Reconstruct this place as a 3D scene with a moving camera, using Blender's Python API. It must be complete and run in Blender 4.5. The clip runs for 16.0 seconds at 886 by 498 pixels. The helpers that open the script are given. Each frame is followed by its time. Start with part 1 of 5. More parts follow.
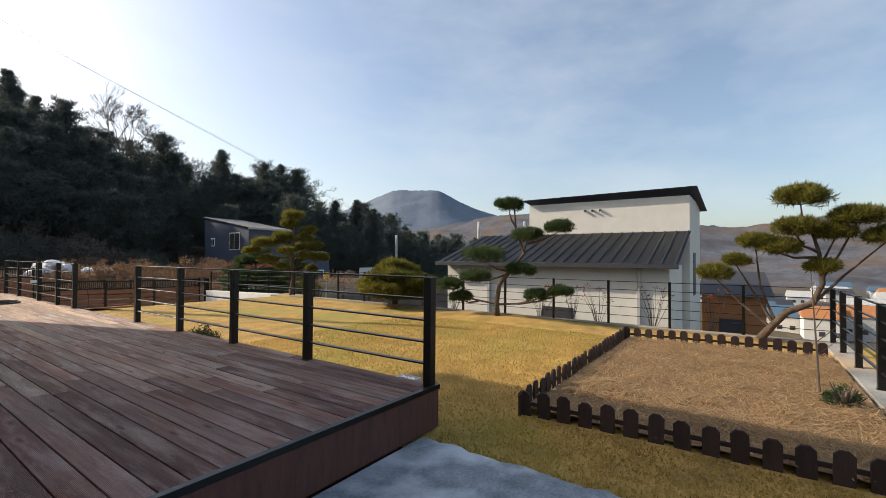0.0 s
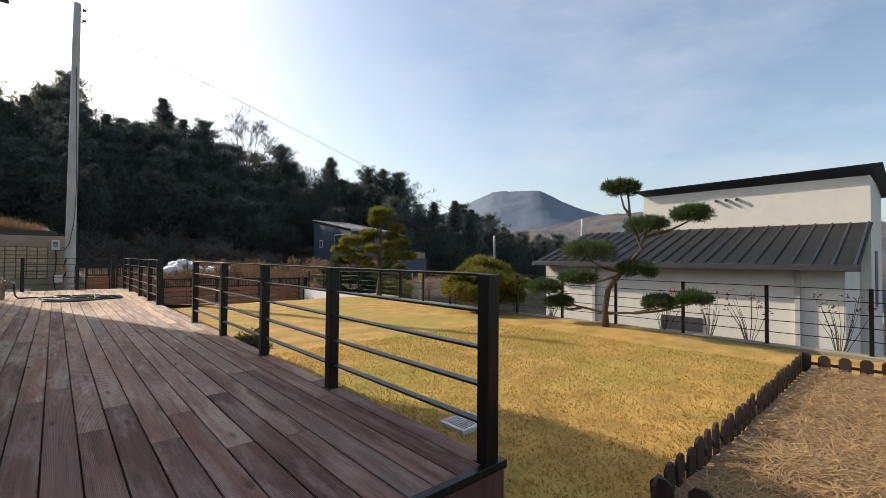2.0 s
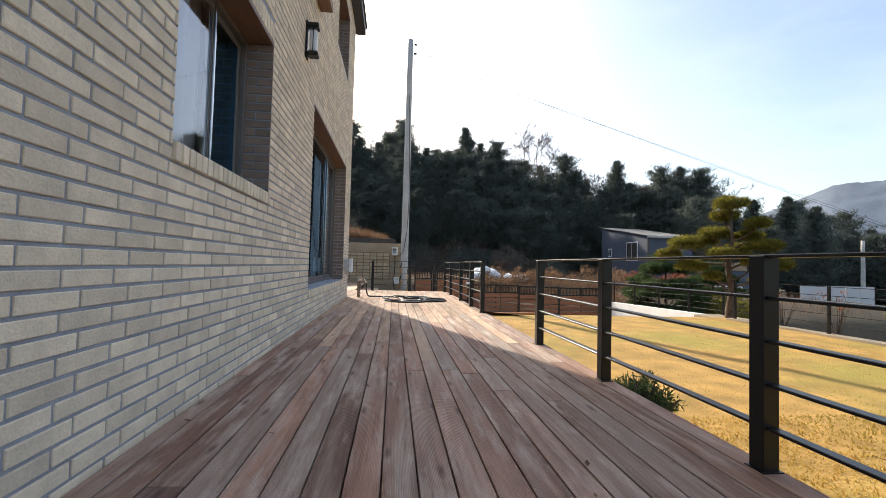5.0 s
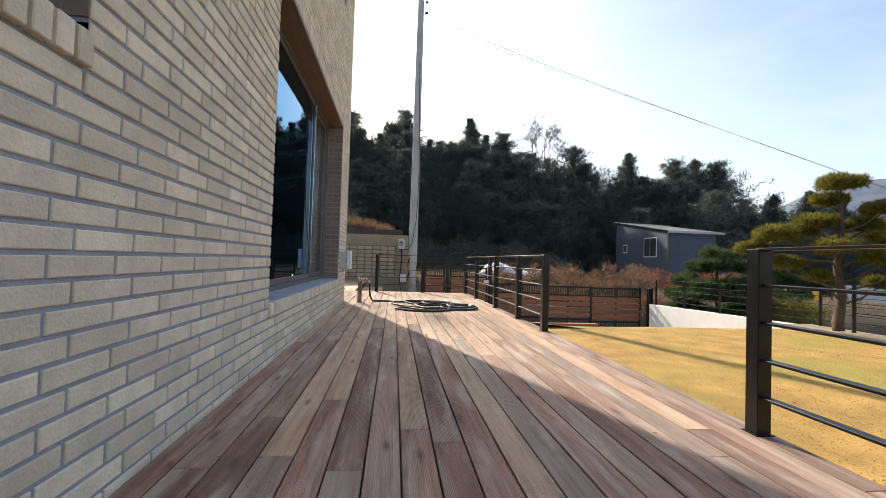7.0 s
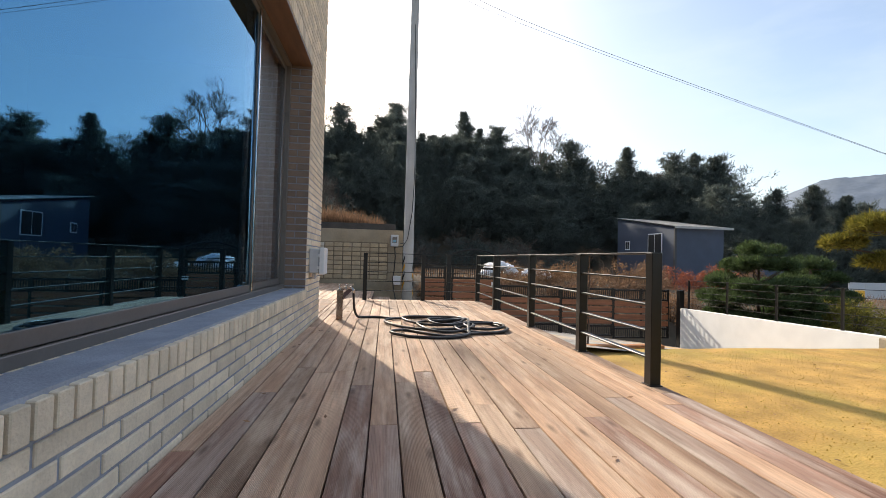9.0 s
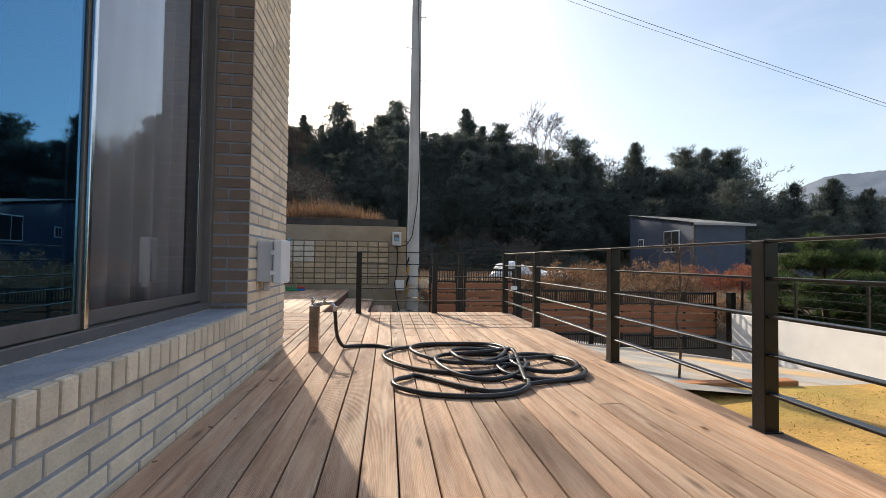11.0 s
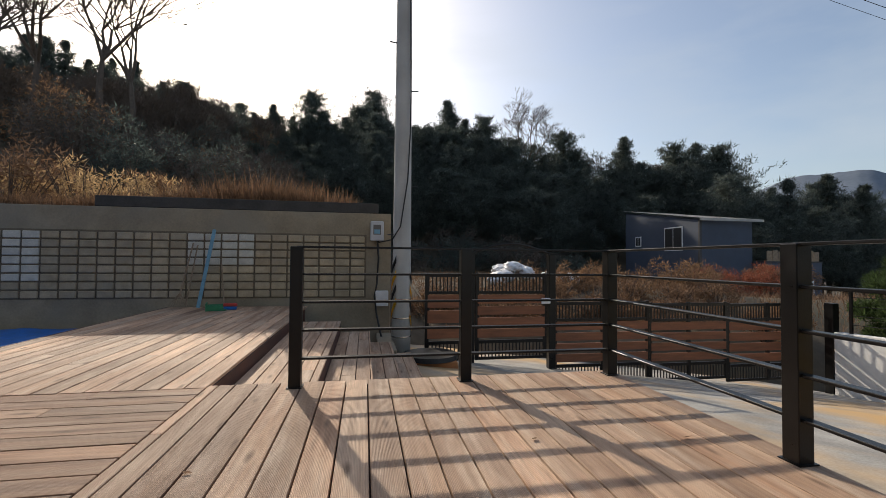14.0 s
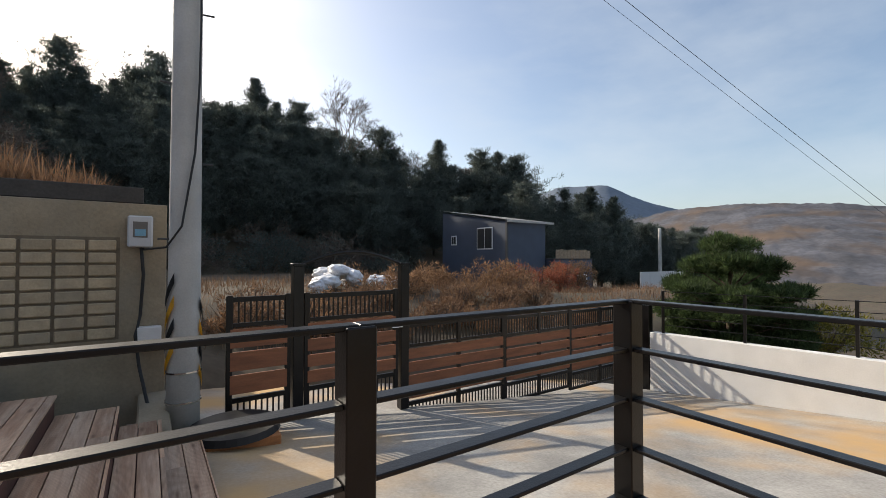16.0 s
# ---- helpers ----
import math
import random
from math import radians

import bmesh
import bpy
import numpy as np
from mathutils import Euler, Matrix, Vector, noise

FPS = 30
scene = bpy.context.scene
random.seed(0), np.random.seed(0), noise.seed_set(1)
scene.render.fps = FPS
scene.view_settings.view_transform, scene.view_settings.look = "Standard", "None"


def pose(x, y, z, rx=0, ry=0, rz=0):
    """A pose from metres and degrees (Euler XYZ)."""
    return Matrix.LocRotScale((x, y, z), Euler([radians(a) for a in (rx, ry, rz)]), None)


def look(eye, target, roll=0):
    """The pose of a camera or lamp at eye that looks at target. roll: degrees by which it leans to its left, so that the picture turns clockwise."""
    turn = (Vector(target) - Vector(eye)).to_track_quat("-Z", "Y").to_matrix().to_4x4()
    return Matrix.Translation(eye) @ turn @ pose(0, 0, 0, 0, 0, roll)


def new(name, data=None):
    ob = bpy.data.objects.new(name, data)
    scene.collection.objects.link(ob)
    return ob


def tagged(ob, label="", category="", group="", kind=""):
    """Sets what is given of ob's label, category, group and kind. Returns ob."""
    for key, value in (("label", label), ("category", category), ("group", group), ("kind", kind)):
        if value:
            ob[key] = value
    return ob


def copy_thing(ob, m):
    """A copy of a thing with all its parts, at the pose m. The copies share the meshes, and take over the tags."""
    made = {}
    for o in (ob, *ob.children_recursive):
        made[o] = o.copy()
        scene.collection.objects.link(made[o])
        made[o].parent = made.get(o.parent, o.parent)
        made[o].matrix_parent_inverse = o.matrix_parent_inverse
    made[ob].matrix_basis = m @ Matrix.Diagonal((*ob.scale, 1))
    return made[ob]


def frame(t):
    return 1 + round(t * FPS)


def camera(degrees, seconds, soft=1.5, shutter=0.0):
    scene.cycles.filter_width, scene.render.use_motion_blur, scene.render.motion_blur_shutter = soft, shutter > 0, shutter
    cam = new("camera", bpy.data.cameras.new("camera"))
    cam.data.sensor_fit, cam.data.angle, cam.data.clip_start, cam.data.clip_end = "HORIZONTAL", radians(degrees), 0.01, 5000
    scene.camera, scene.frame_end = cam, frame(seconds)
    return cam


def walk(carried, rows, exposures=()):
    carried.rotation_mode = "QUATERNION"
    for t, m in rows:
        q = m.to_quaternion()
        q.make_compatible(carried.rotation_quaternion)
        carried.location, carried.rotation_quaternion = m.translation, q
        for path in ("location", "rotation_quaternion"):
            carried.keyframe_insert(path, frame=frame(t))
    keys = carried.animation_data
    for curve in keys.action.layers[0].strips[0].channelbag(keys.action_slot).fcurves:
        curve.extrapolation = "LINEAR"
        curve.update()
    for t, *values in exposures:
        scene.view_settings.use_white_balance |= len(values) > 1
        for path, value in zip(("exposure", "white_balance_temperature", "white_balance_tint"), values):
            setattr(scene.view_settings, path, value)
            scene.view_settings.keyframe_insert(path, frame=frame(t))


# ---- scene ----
cam = camera(91.2, 16.0, soft=0.7)
PATH = [
    (0, (-0.253, -2.297, 1.238), (1.384, -1.15, 1.279), 0.4),
    (0.5, (0.037, -2.172, 1.176), (1.679, -1.032, 1.218), 0.3),
    (1, (0.462, -2.034, 1.183), (2.088, -0.871, 1.211), 0.3),
    (1.5, (0.899, -1.752, 1.161), (2.441, -0.479, 1.192), 0.4),
    (2, (1.303, -1.43, 1.134), (2.636, 0.06, 1.179), 0.5),
    (2.5, (1.546, -0.918, 0.996), (2.571, 0.798, 1.074), 1.1),
    (3, (1.561, -0.45, 0.913), (2.25, 1.423, 1.028), 1.3),
    (3.5, (1.549, 0.082, 0.892), (1.943, 2.039, 1.011), 1.1),
    (4, (1.459, 0.654, 0.8), (1.718, 2.633, 0.913), 1.5),
    (4.5, (1.332, 1.177, 0.95), (1.568, 3.162, 1.023), 1.4),
    (4.7, (1.317, 1.392, 0.963), (1.543, 3.378, 1.036), 1.4),
    (7, (1.043, 4.769, 0.923), (1.265, 6.756, 0.978), 1.8),
    (7.5, (1.005, 5.63, 0.959), (1.243, 7.615, 1.003), 2.2),
    (8, (1.006, 6.401, 0.962), (1.257, 8.385, 1.005), 1.9),
    (10.3, (1.0, 8.641, 0.888), (1.263, 10.622, 0.950), 0.9),
    (10.5, (1.021, 8.941, 0.875), (1.28, 10.923, 0.939), 0.6),
    (11, (1.041, 9.69, 0.912), (1.295, 11.673, 0.966), 0.8),
    (11.5, (1.089, 10.393, 0.966), (1.345, 12.376, 1.002), 0.8),
    (12, (1.161, 11.084, 0.966), (1.42, 13.067, 1.008), 0.4),
    (12.5, (1.179, 11.703, 0.957), (1.455, 13.683, 1.006), 0.6),
    (13, (1.161, 12.442, 0.952), (1.47, 14.417, 0.999), 0.6),
    (13.5, (1.108, 13.12, 0.957), (1.439, 15.092, 1.008), 0.7),
    (14, (1.07, 13.824, 0.95), (1.424, 15.791, 1.004), 0.5),
    (14.5, (1.036, 14.63, 0.971), (1.403, 16.595, 1.02), 0.8),
    (15, (1.027, 15.332, 1.049), (1.418, 17.293, 1.084), 0.8),
    (15.5, (1.222, 15.859, 1.155), (1.835, 17.762, 1.183), 0.6),
    (16, (1.396, 16.114, 1.233), (2.523, 17.766, 1.272), 0.1),
]
EXPOSURES = [(0.0, 0.38, 6900, 10), (2.0, 0.42, 6900, 10), (4.0, 0.70, 6900, 10), (4.6, 0.88, 6900, 10), (7.5, 0.82, 6950, 10), (10.5, 0.74, 7000, 10), (12.5, 0.36, 7050, 10), (14.5, 0.0, 6900, 10), (16.0, 0.36, 6900, 10)]
walk(cam, [(t, look(e, g, r)) for t, e, g, r in PATH], EXPOSURES)

# ---- world and sun ----
SUN_AZ, SUN_EL = 19.0, 30.6     # degrees towards -x from +y, degrees up
world = bpy.data.worlds.new("sky")
scene.world = world
world.use_nodes = True
wn = world.node_tree.nodes
sky = wn.new("ShaderNodeTexSky")
sky.sky_type = "NISHITA"
sky.sun_disc = False
sky.sun_elevation = radians(SUN_EL)
sky.sun_rotation = radians(-SUN_AZ)
sky.air_density, sky.dust_density, sky.ozone_density = 1.0, 2.2, 1.6
wn["Background"].inputs["Strength"].default_value = 0.15
wl_ = world.node_tree.links
wco = wn.new("ShaderNodeTexCoord")
wmap = wn.new("ShaderNodeMapping")
wmap.inputs["Scale"].default_value, wmap.inputs["Rotation"].default_value = (0.9, 2.2, 5.0), (0.2, 0.3, 0.9)
wl_.new(wco.outputs["Generated"], wmap.inputs["Vector"])
wno = wn.new("ShaderNodeTexNoise")
wno.inputs["Scale"].default_value, wno.inputs["Detail"].default_value, wno.inputs["Roughness"].default_value = 1.6, 6, 0.55
wl_.new(wmap.outputs[0], wno.inputs["Vector"])
wmr = wn.new("ShaderNodeMapRange")
wmr.inputs["From Min"].default_value, wmr.inputs["From Max"].default_value = 0.38, 0.70
wmr.inputs["To Min"].default_value, wmr.inputs["To Max"].default_value = 0.05, 0.42
wl_.new(wno.outputs["Fac"], wmr.inputs["Value"])
wmx = wn.new("ShaderNodeMix")
wmx.data_type = "RGBA"
wmx.inputs[7].default_value = (3.8, 4.3, 4.9, 1)
wl_.new(wmr.outputs[0], wmx.inputs[0])
wl_.new(sky.outputs[0], wmx.inputs[6])
wl_.new(wmx.outputs[2], wn["Background"].inputs["Color"])
sun = new("sun", bpy.data.lights.new("sun", "SUN"))
sun.data.energy, sun.data.angle, sun.data.color = 3.6, radians(0.6), (1.0, 0.92, 0.80)
az, el = radians(SUN_AZ), radians(SUN_EL)
sun_dir = Vector((-math.sin(az) * math.cos(el), math.cos(az) * math.cos(el), math.sin(el)))
sun.matrix_world = look(sun_dir * 50, (0, 0, 0))


# ---- materials ----
def material(name, color, rough=0.7, metal=0.0, vary=0.25, scale=8.0, fine=60.0, bump=0.2, tint=None, stain=None,
             stain_scale=1.2, stain_amount=0.5, per="", stretch=(1, 1, 1), spread=0.25, leaf=0.0):
    """A procedural surface: coarse stains, fine grain, relief, and variation from piece to piece."""
    m = bpy.data.materials.new(name)
    m.use_nodes = True
    nt = m.node_tree
    n, l = nt.nodes, nt.links
    b = n["Principled BSDF"]
    b.inputs["Metallic"].default_value = metal
    co = n.new("ShaderNodeTexCoord")
    mp = n.new("ShaderNodeMapping")
    mp.inputs["Scale"].default_value = stretch
    l.new(co.outputs["Object"], mp.inputs["Vector"])
    vec = mp.outputs["Vector"]
    if per:
        src = n.new("ShaderNodeObjectInfo") if per == "object" else n.new("ShaderNodeNewGeometry")
        rnd = src.outputs["Random"] if per == "object" else src.outputs["Random Per Island"]
        off = n.new("ShaderNodeVectorMath")
        off.operation = "MULTIPLY_ADD"
        comb = n.new("ShaderNodeCombineXYZ")
        for k in range(3):
            l.new(rnd, comb.inputs[k])
        l.new(comb.outputs[0], off.inputs[0])
        off.inputs[1].default_value = (37.0, 53.0, 71.0)
        l.new(vec, off.inputs[2])
        vec = off.outputs[0]
    n1 = n.new("ShaderNodeTexNoise")
    n1.inputs["Scale"].default_value, n1.inputs["Detail"].default_value = scale, 5
    n2 = n.new("ShaderNodeTexNoise")
    n2.inputs["Scale"].default_value, n2.inputs["Detail"].default_value = fine, 4
    for t in (n1, n2):
        l.new(vec, t.inputs["Vector"])
    c0 = tint or tuple(min(1, c * (1 + vary)) for c in color)
    ramp = n.new("ShaderNodeValToRGB")
    ramp.color_ramp.elements[0].position, ramp.color_ramp.elements[1].position = 0.3, 0.72
    ramp.color_ramp.elements[0].color = (*[c * (1 - vary) for c in color], 1)
    ramp.color_ramp.elements[1].color = (*c0, 1)
    l.new(n1.outputs["Fac"], ramp.inputs["Fac"])
    col = ramp.outputs["Color"]
    mul = n.new("ShaderNodeMix")
    mul.data_type, mul.blend_type = "RGBA", "MULTIPLY"
    mul.inputs[0].default_value = 1.0
    r2 = n.new("ShaderNodeMapRange")
    r2.inputs["From Min"].default_value, r2.inputs["From Max"].default_value = 0.25, 0.75
    r2.inputs["To Min"].default_value, r2.inputs["To Max"].default_value = 1 - vary * 0.7, 1 + vary * 0.5
    l.new(n2.outputs["Fac"], r2.inputs["Value"])
    l.new(col, mul.inputs[6])
    l.new(r2.outputs[0], mul.inputs[7])
    col = mul.outputs[2]
    if per:
        r3 = n.new("ShaderNodeMapRange")
        r3.inputs["To Min"].default_value, r3.inputs["To Max"].default_value = 1 - spread, 1 + spread
        l.new(rnd, r3.inputs["Value"])
        m3 = n.new("ShaderNodeMix")
        m3.data_type, m3.blend_type = "RGBA", "MULTIPLY"
        m3.inputs[0].default_value = 1.0
        l.new(col, m3.inputs[6])
        l.new(r3.outputs[0], m3.inputs[7])
        col = m3.outputs[2]
    if stain:
        n4 = n.new("ShaderNodeTexNoise")
        n4.inputs["Scale"].default_value, n4.inputs["Detail"].default_value = stain_scale, 6
        l.new(vec, n4.inputs["Vector"])
        r4 = n.new("ShaderNodeMapRange")
        r4.inputs["From Min"].default_value, r4.inputs["From Max"].default_value = 0.48, 0.68
        r4.inputs["To Max"].default_value = stain_amount
        l.new(n4.outputs["Fac"], r4.inputs["Value"])
        m4 = n.new("ShaderNodeMix")
        m4.data_type = "RGBA"
        l.new(r4.outputs[0], m4.inputs[0])
        l.new(col, m4.inputs[6])
        m4.inputs[7].default_value = (*stain, 1)
        col = m4.outputs[2]
    l.new(col, b.inputs["Base Color"])
    if leaf:
        tr, mx = n.new("ShaderNodeBsdfTranslucent"), n.new("ShaderNodeMixShader")
        l.new(col, tr.inputs["Color"])
        mx.inputs[0].default_value = leaf
        l.new(b.outputs[0], mx.inputs[1])
        l.new(tr.outputs[0], mx.inputs[2])
        l.new(mx.outputs[0], n["Material Output"].inputs["Surface"])
    rr = n.new("ShaderNodeMapRange")
    rr.inputs["To Min"].default_value, rr.inputs["To Max"].default_value = max(0, rough - 0.1), min(1, rough + 0.1)
    l.new(n1.outputs["Fac"], rr.inputs["Value"])
    l.new(rr.outputs[0], b.inputs["Roughness"])
    if bump:
        bp = n.new("ShaderNodeBump")
        bp.inputs["Strength"].default_value, bp.inputs["Distance"].default_value = bump, 0.01
        l.new(n2.outputs["Fac"], bp.inputs["Height"])
        l.new(bp.outputs[0], b.inputs["Normal"])
    return m


def deck_material(name, color, tint, grey, across="x", wear=0.35):
    """Grooved deck boards, brown where the stain holds, greyed where it is worn."""
    m = material(name, color, 0.75, vary=0.22, scale=1.2, fine=9.0, bump=0.0, tint=tint, stain=grey, stain_scale=1.1,
                 stain_amount=wear, per="object", spread=0.36, stretch=(7, 0.7, 7) if across == "x" else (0.7, 7, 7))
    n, l = m.node_tree.nodes, m.node_tree.links
    co = n.new("ShaderNodeTexCoord")
    info = n.new("ShaderNodeObjectInfo")
    comb = n.new("ShaderNodeCombineXYZ")
    for k in range(3):
        l.new(info.outputs["Random"], comb.inputs[k])
    shift = n.new("ShaderNodeVectorMath")
    shift.operation = "MULTIPLY_ADD"
    shift.inputs[1].default_value = (91.0, 57.0, 33.0)
    l.new(comb.outputs[0], shift.inputs[0])
    l.new(co.outputs["Object"], shift.inputs[2])
    b = n["Principled BSDF"]
    mod = n.new("ShaderNodeMath")
    mod.operation = "FRACT"
    mlt = n.new("ShaderNodeMath")
    mlt.operation = "MULTIPLY"
    mlt.inputs[1].default_value = 7.31
    l.new(info.outputs["Random"], mlt.inputs[0])
    l.new(mlt.outputs[0], mod.inputs[0])
    sq = n.new("ShaderNodeMapRange")
    sq.inputs["From Min"].default_value, sq.inputs["To Max"].default_value = 0.45, wear
    l.new(mod.outputs[0], sq.inputs["Value"])
    mx0 = n.new("ShaderNodeMix")
    mx0.data_type = "RGBA"
    l.new(sq.outputs[0], mx0.inputs[0])
    l.new(b.inputs["Base Color"].links[0].from_socket, mx0.inputs[6])
    mx0.inputs[7].default_value = (*[c * 0.8 for c in grey], 1)
    l.new(mx0.outputs[2], b.inputs["Base Color"])

    def layer(tex_scale, stretch, lo, hi, amount, color, voronoi=False):
        mp = n.new("ShaderNodeMapping")
        mp.inputs["Scale"].default_value = stretch if across == "x" else (stretch[1], stretch[0], stretch[2])
        l.new(shift.outputs[0], mp.inputs["Vector"])
        tx = n.new("ShaderNodeTexVoronoi" if voronoi else "ShaderNodeTexNoise")
        tx.inputs["Scale"].default_value = tex_scale
        if voronoi:
            tx.voronoi_dimensions = "2D"
        if not voronoi:
            tx.inputs["Detail"].default_value, tx.inputs["Roughness"].default_value = 7, 0.65
        l.new(mp.outputs[0], tx.inputs["Vector"])
        r = n.new("ShaderNodeMapRange")
        r.inputs["From Min"].default_value, r.inputs["From Max"].default_value = lo, hi
        r.inputs["To Min"].default_value, r.inputs["To Max"].default_value = 0.0, amount
        l.new(tx.outputs["Distance" if voronoi else "Fac"], r.inputs["Value"])
        mx = n.new("ShaderNodeMix")
        mx.data_type = "RGBA"
        l.new(r.outputs[0], mx.inputs[0])
        l.new(b.inputs["Base Color"].links[0].from_socket, mx.inputs[6])
        mx.inputs[7].default_value = (*color, 1)
        l.new(mx.outputs[2], b.inputs["Base Color"])
    layer(1.0, (40, 1.6, 1), 0.48, 0.66, 0.40, [c * 0.45 for c in color])
    layer(1.0, (9, 1.3, 1), 0.50, 0.68, wear, [min(1, c * 1.25) for c in grey])
    layer(1.0, (3.4, 0.9, 1), 0.085, 0.02, 0.75, [c * 0.35 for c in color], True)
    wv = n.new("ShaderNodeTexWave")
    wv.bands_direction = "X" if across == "x" else "Y"
    wv.inputs["Scale"].default_value = 44.0
    wv.inputs["Distortion"].default_value = 0.15
    l.new(co.outputs["Object"], wv.inputs["Vector"])
    # shade in the grooves is put into the colour too, beside the bump
    gr = n.new("ShaderNodeMapRange")
    gr.inputs["From Max"].default_value, gr.inputs["To Min"].default_value, gr.inputs["To Max"].default_value = 0.6, 0.88, 1.04
    l.new(wv.outputs["Fac"], gr.inputs["Value"])
    gm = n.new("ShaderNodeMix")
    gm.data_type, gm.blend_type = "RGBA", "MULTIPLY"
    gm.inputs[0].default_value = 1.0
    l.new(b.inputs["Base Color"].links[0].from_socket, gm.inputs[6])
    l.new(gr.outputs[0], gm.inputs[7])
    l.new(gm.outputs[2], b.inputs["Base Color"])
    kn = n.new("ShaderNodeTexNoise")
    kn.inputs["Scale"].default_value, kn.inputs["Detail"].default_value = 30.0, 3
    l.new(co.outputs["Object"], kn.inputs["Vector"])
    ad = n.new("ShaderNodeMath")
    ad.operation = "MULTIPLY_ADD"
    l.new(wv.outputs["Fac"], ad.inputs[0])
    ad.inputs[1].default_value = 0.6
    l.new(kn.outputs["Fac"], ad.inputs[2])
    bp = n.new("ShaderNodeBump")
    bp.inputs["Strength"].default_value, bp.inputs["Distance"].default_value = 0.5, 0.004
    l.new(ad.outputs[0], bp.inputs["Height"])
    l.new(bp.outputs[0], n["Principled BSDF"].inputs["Normal"])
    return m


M = {}
BRICK = dict(rough=0.85, vary=0.13, scale=5, fine=70, bump=0.5, spread=0.15, stain=(0.60, 0.49, 0.36), stain_scale=9, stain_amount=0.35)
M["brick"] = material("brick", (0.74, 0.625, 0.47), per="object", **BRICK)
M["brick_mass"] = material("brick_mass", (0.74, 0.625, 0.47), per="island", **BRICK)
M["brick_brown"] = material("brick_brown", (0.25, 0.178, 0.135), per="island", **dict(BRICK, stain=(0.14, 0.10, 0.08)))
M["mortar"] = material("mortar", (0.33, 0.35, 0.40), 0.9, vary=0.15, scale=6, fine=90, bump=0.4)
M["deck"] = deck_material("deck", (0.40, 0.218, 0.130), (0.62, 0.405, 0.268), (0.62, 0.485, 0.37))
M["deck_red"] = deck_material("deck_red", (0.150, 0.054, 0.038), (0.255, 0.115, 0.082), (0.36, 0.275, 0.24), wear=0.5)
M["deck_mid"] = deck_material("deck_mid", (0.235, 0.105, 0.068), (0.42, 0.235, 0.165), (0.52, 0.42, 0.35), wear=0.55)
M["deck_cross"] = deck_material("deck_cross", (0.25, 0.125, 0.072), (0.42, 0.25, 0.155), (0.45, 0.33, 0.24), "y")
M["fascia"] = material("fascia", (0.085, 0.032, 0.022), 0.7, vary=0.3, scale=4, fine=30, stretch=(6, 1, 1))
M["black_steel"] = material("black_steel", (0.007, 0.0065, 0.0065), 0.32, 0.0, vary=0.3, scale=9, fine=120, bump=0.08, stain=(0.02, 0.017, 0.015), stain_amount=0.25)
M["black_steel"].node_tree.nodes["Principled BSDF"].inputs["Specular IOR Level"].default_value = 0.36
M["lawn"] = material("lawn", (0.475, 0.280, 0.066), 0.95, vary=0.34, scale=2.2, fine=48, bump=1.0, tint=(0.60, 0.355, 0.095), stain=(0.29, 0.265, 0.045), stain_scale=0.45, stain_amount=0.7)
M["lawn_blade"] = material("lawn_blade", (0.50, 0.31, 0.075), 0.95, vary=0.2, scale=0.8, fine=20, bump=0, tint=(0.60, 0.41, 0.11), stain=(0.27, 0.29, 0.055), stain_scale=0.55, stain_amount=0.7, leaf=0.5)
M["soil"] = material("soil", (0.31, 0.19, 0.105), 0.95, vary=0.3, scale=3, fine=45, bump=0.9, stain=(0.38, 0.25, 0.14), stain_scale=2.6, stain_amount=0.7)
M["ground"] = material("ground", (0.085, 0.062, 0.038), 0.95, vary=0.35, scale=0.4, fine=4, bump=0.6, stain=(0.07, 0.065, 0.035), stain_scale=0.15, stain_amount=0.6)
M["concrete"] = material("concrete", (0.33, 0.315, 0.29), 0.85, vary=0.32, scale=1.3, fine=30, bump=0.3, stain=(0.54, 0.34, 0.15), stain_scale=0.42, stain_amount=1.0)
M["slab"] = material("slab", (0.25, 0.28, 0.31), 0.7, vary=0.35, scale=5, fine=40, bump=0.25, stain=(0.62, 0.66, 0.70), stain_scale=2.2, stain_amount=0.9)
M["white_wall"] = material("white_wall", (0.72, 0.71, 0.69), 0.85, vary=0.06, scale=2, fine=40, bump=0.15)
M["retaining"] = material("retaining", (0.32, 0.26, 0.18), 0.9, vary=0.2, scale=2, fine=30, bump=0.4, stain=(0.28, 0.25, 0.20), stain_scale=0.9, stain_amount=0.6)
M["block"] = material("block", (0.42, 0.335, 0.225), 0.9, vary=0.16, scale=6, fine=40, bump=0.4, per="object", spread=0.14, stain=(0.31, 0.28, 0.22), stain_scale=2, stain_amount=0.5)
M["joint"] = material("joint", (0.17, 0.135, 0.095), 0.9, vary=0.2, scale=4, fine=30)
# block colour with reflected sunlight put into it
M["block_lit"] = material("block_lit", (0.56, 0.53, 0.46), 0.9, vary=0.15, scale=6, fine=40, bump=0.3, per="object", spread=0.1)
M["coping"] = material("coping", (0.06, 0.055, 0.05), 0.8, vary=0.3, scale=3, fine=30)
M["pole"] = material("pole", (0.46, 0.45, 0.43), 0.8, vary=0.12, scale=2, fine=50, bump=0.2, stain=(0.36, 0.34, 0.31), stain_scale=1.5)
M["yellow"] = material("yellow", (0.75, 0.42, 0.03), 0.55, vary=0.15, scale=8, bump=0.05)
M["black"] = material("black", (0.015, 0.015, 0.016), 0.6, vary=0.3, bump=0.05)
M["gate_wood"] = material("gate_wood", (0.27, 0.10, 0.045), 0.6, vary=0.25, scale=2, fine=30, stretch=(1, 8, 8), per="object", spread=0.15, bump=0.1)
M["stucco"] = material("stucco", (0.72, 0.68, 0.60), 0.9, vary=0.05, scale=2, fine=60, bump=0.3)
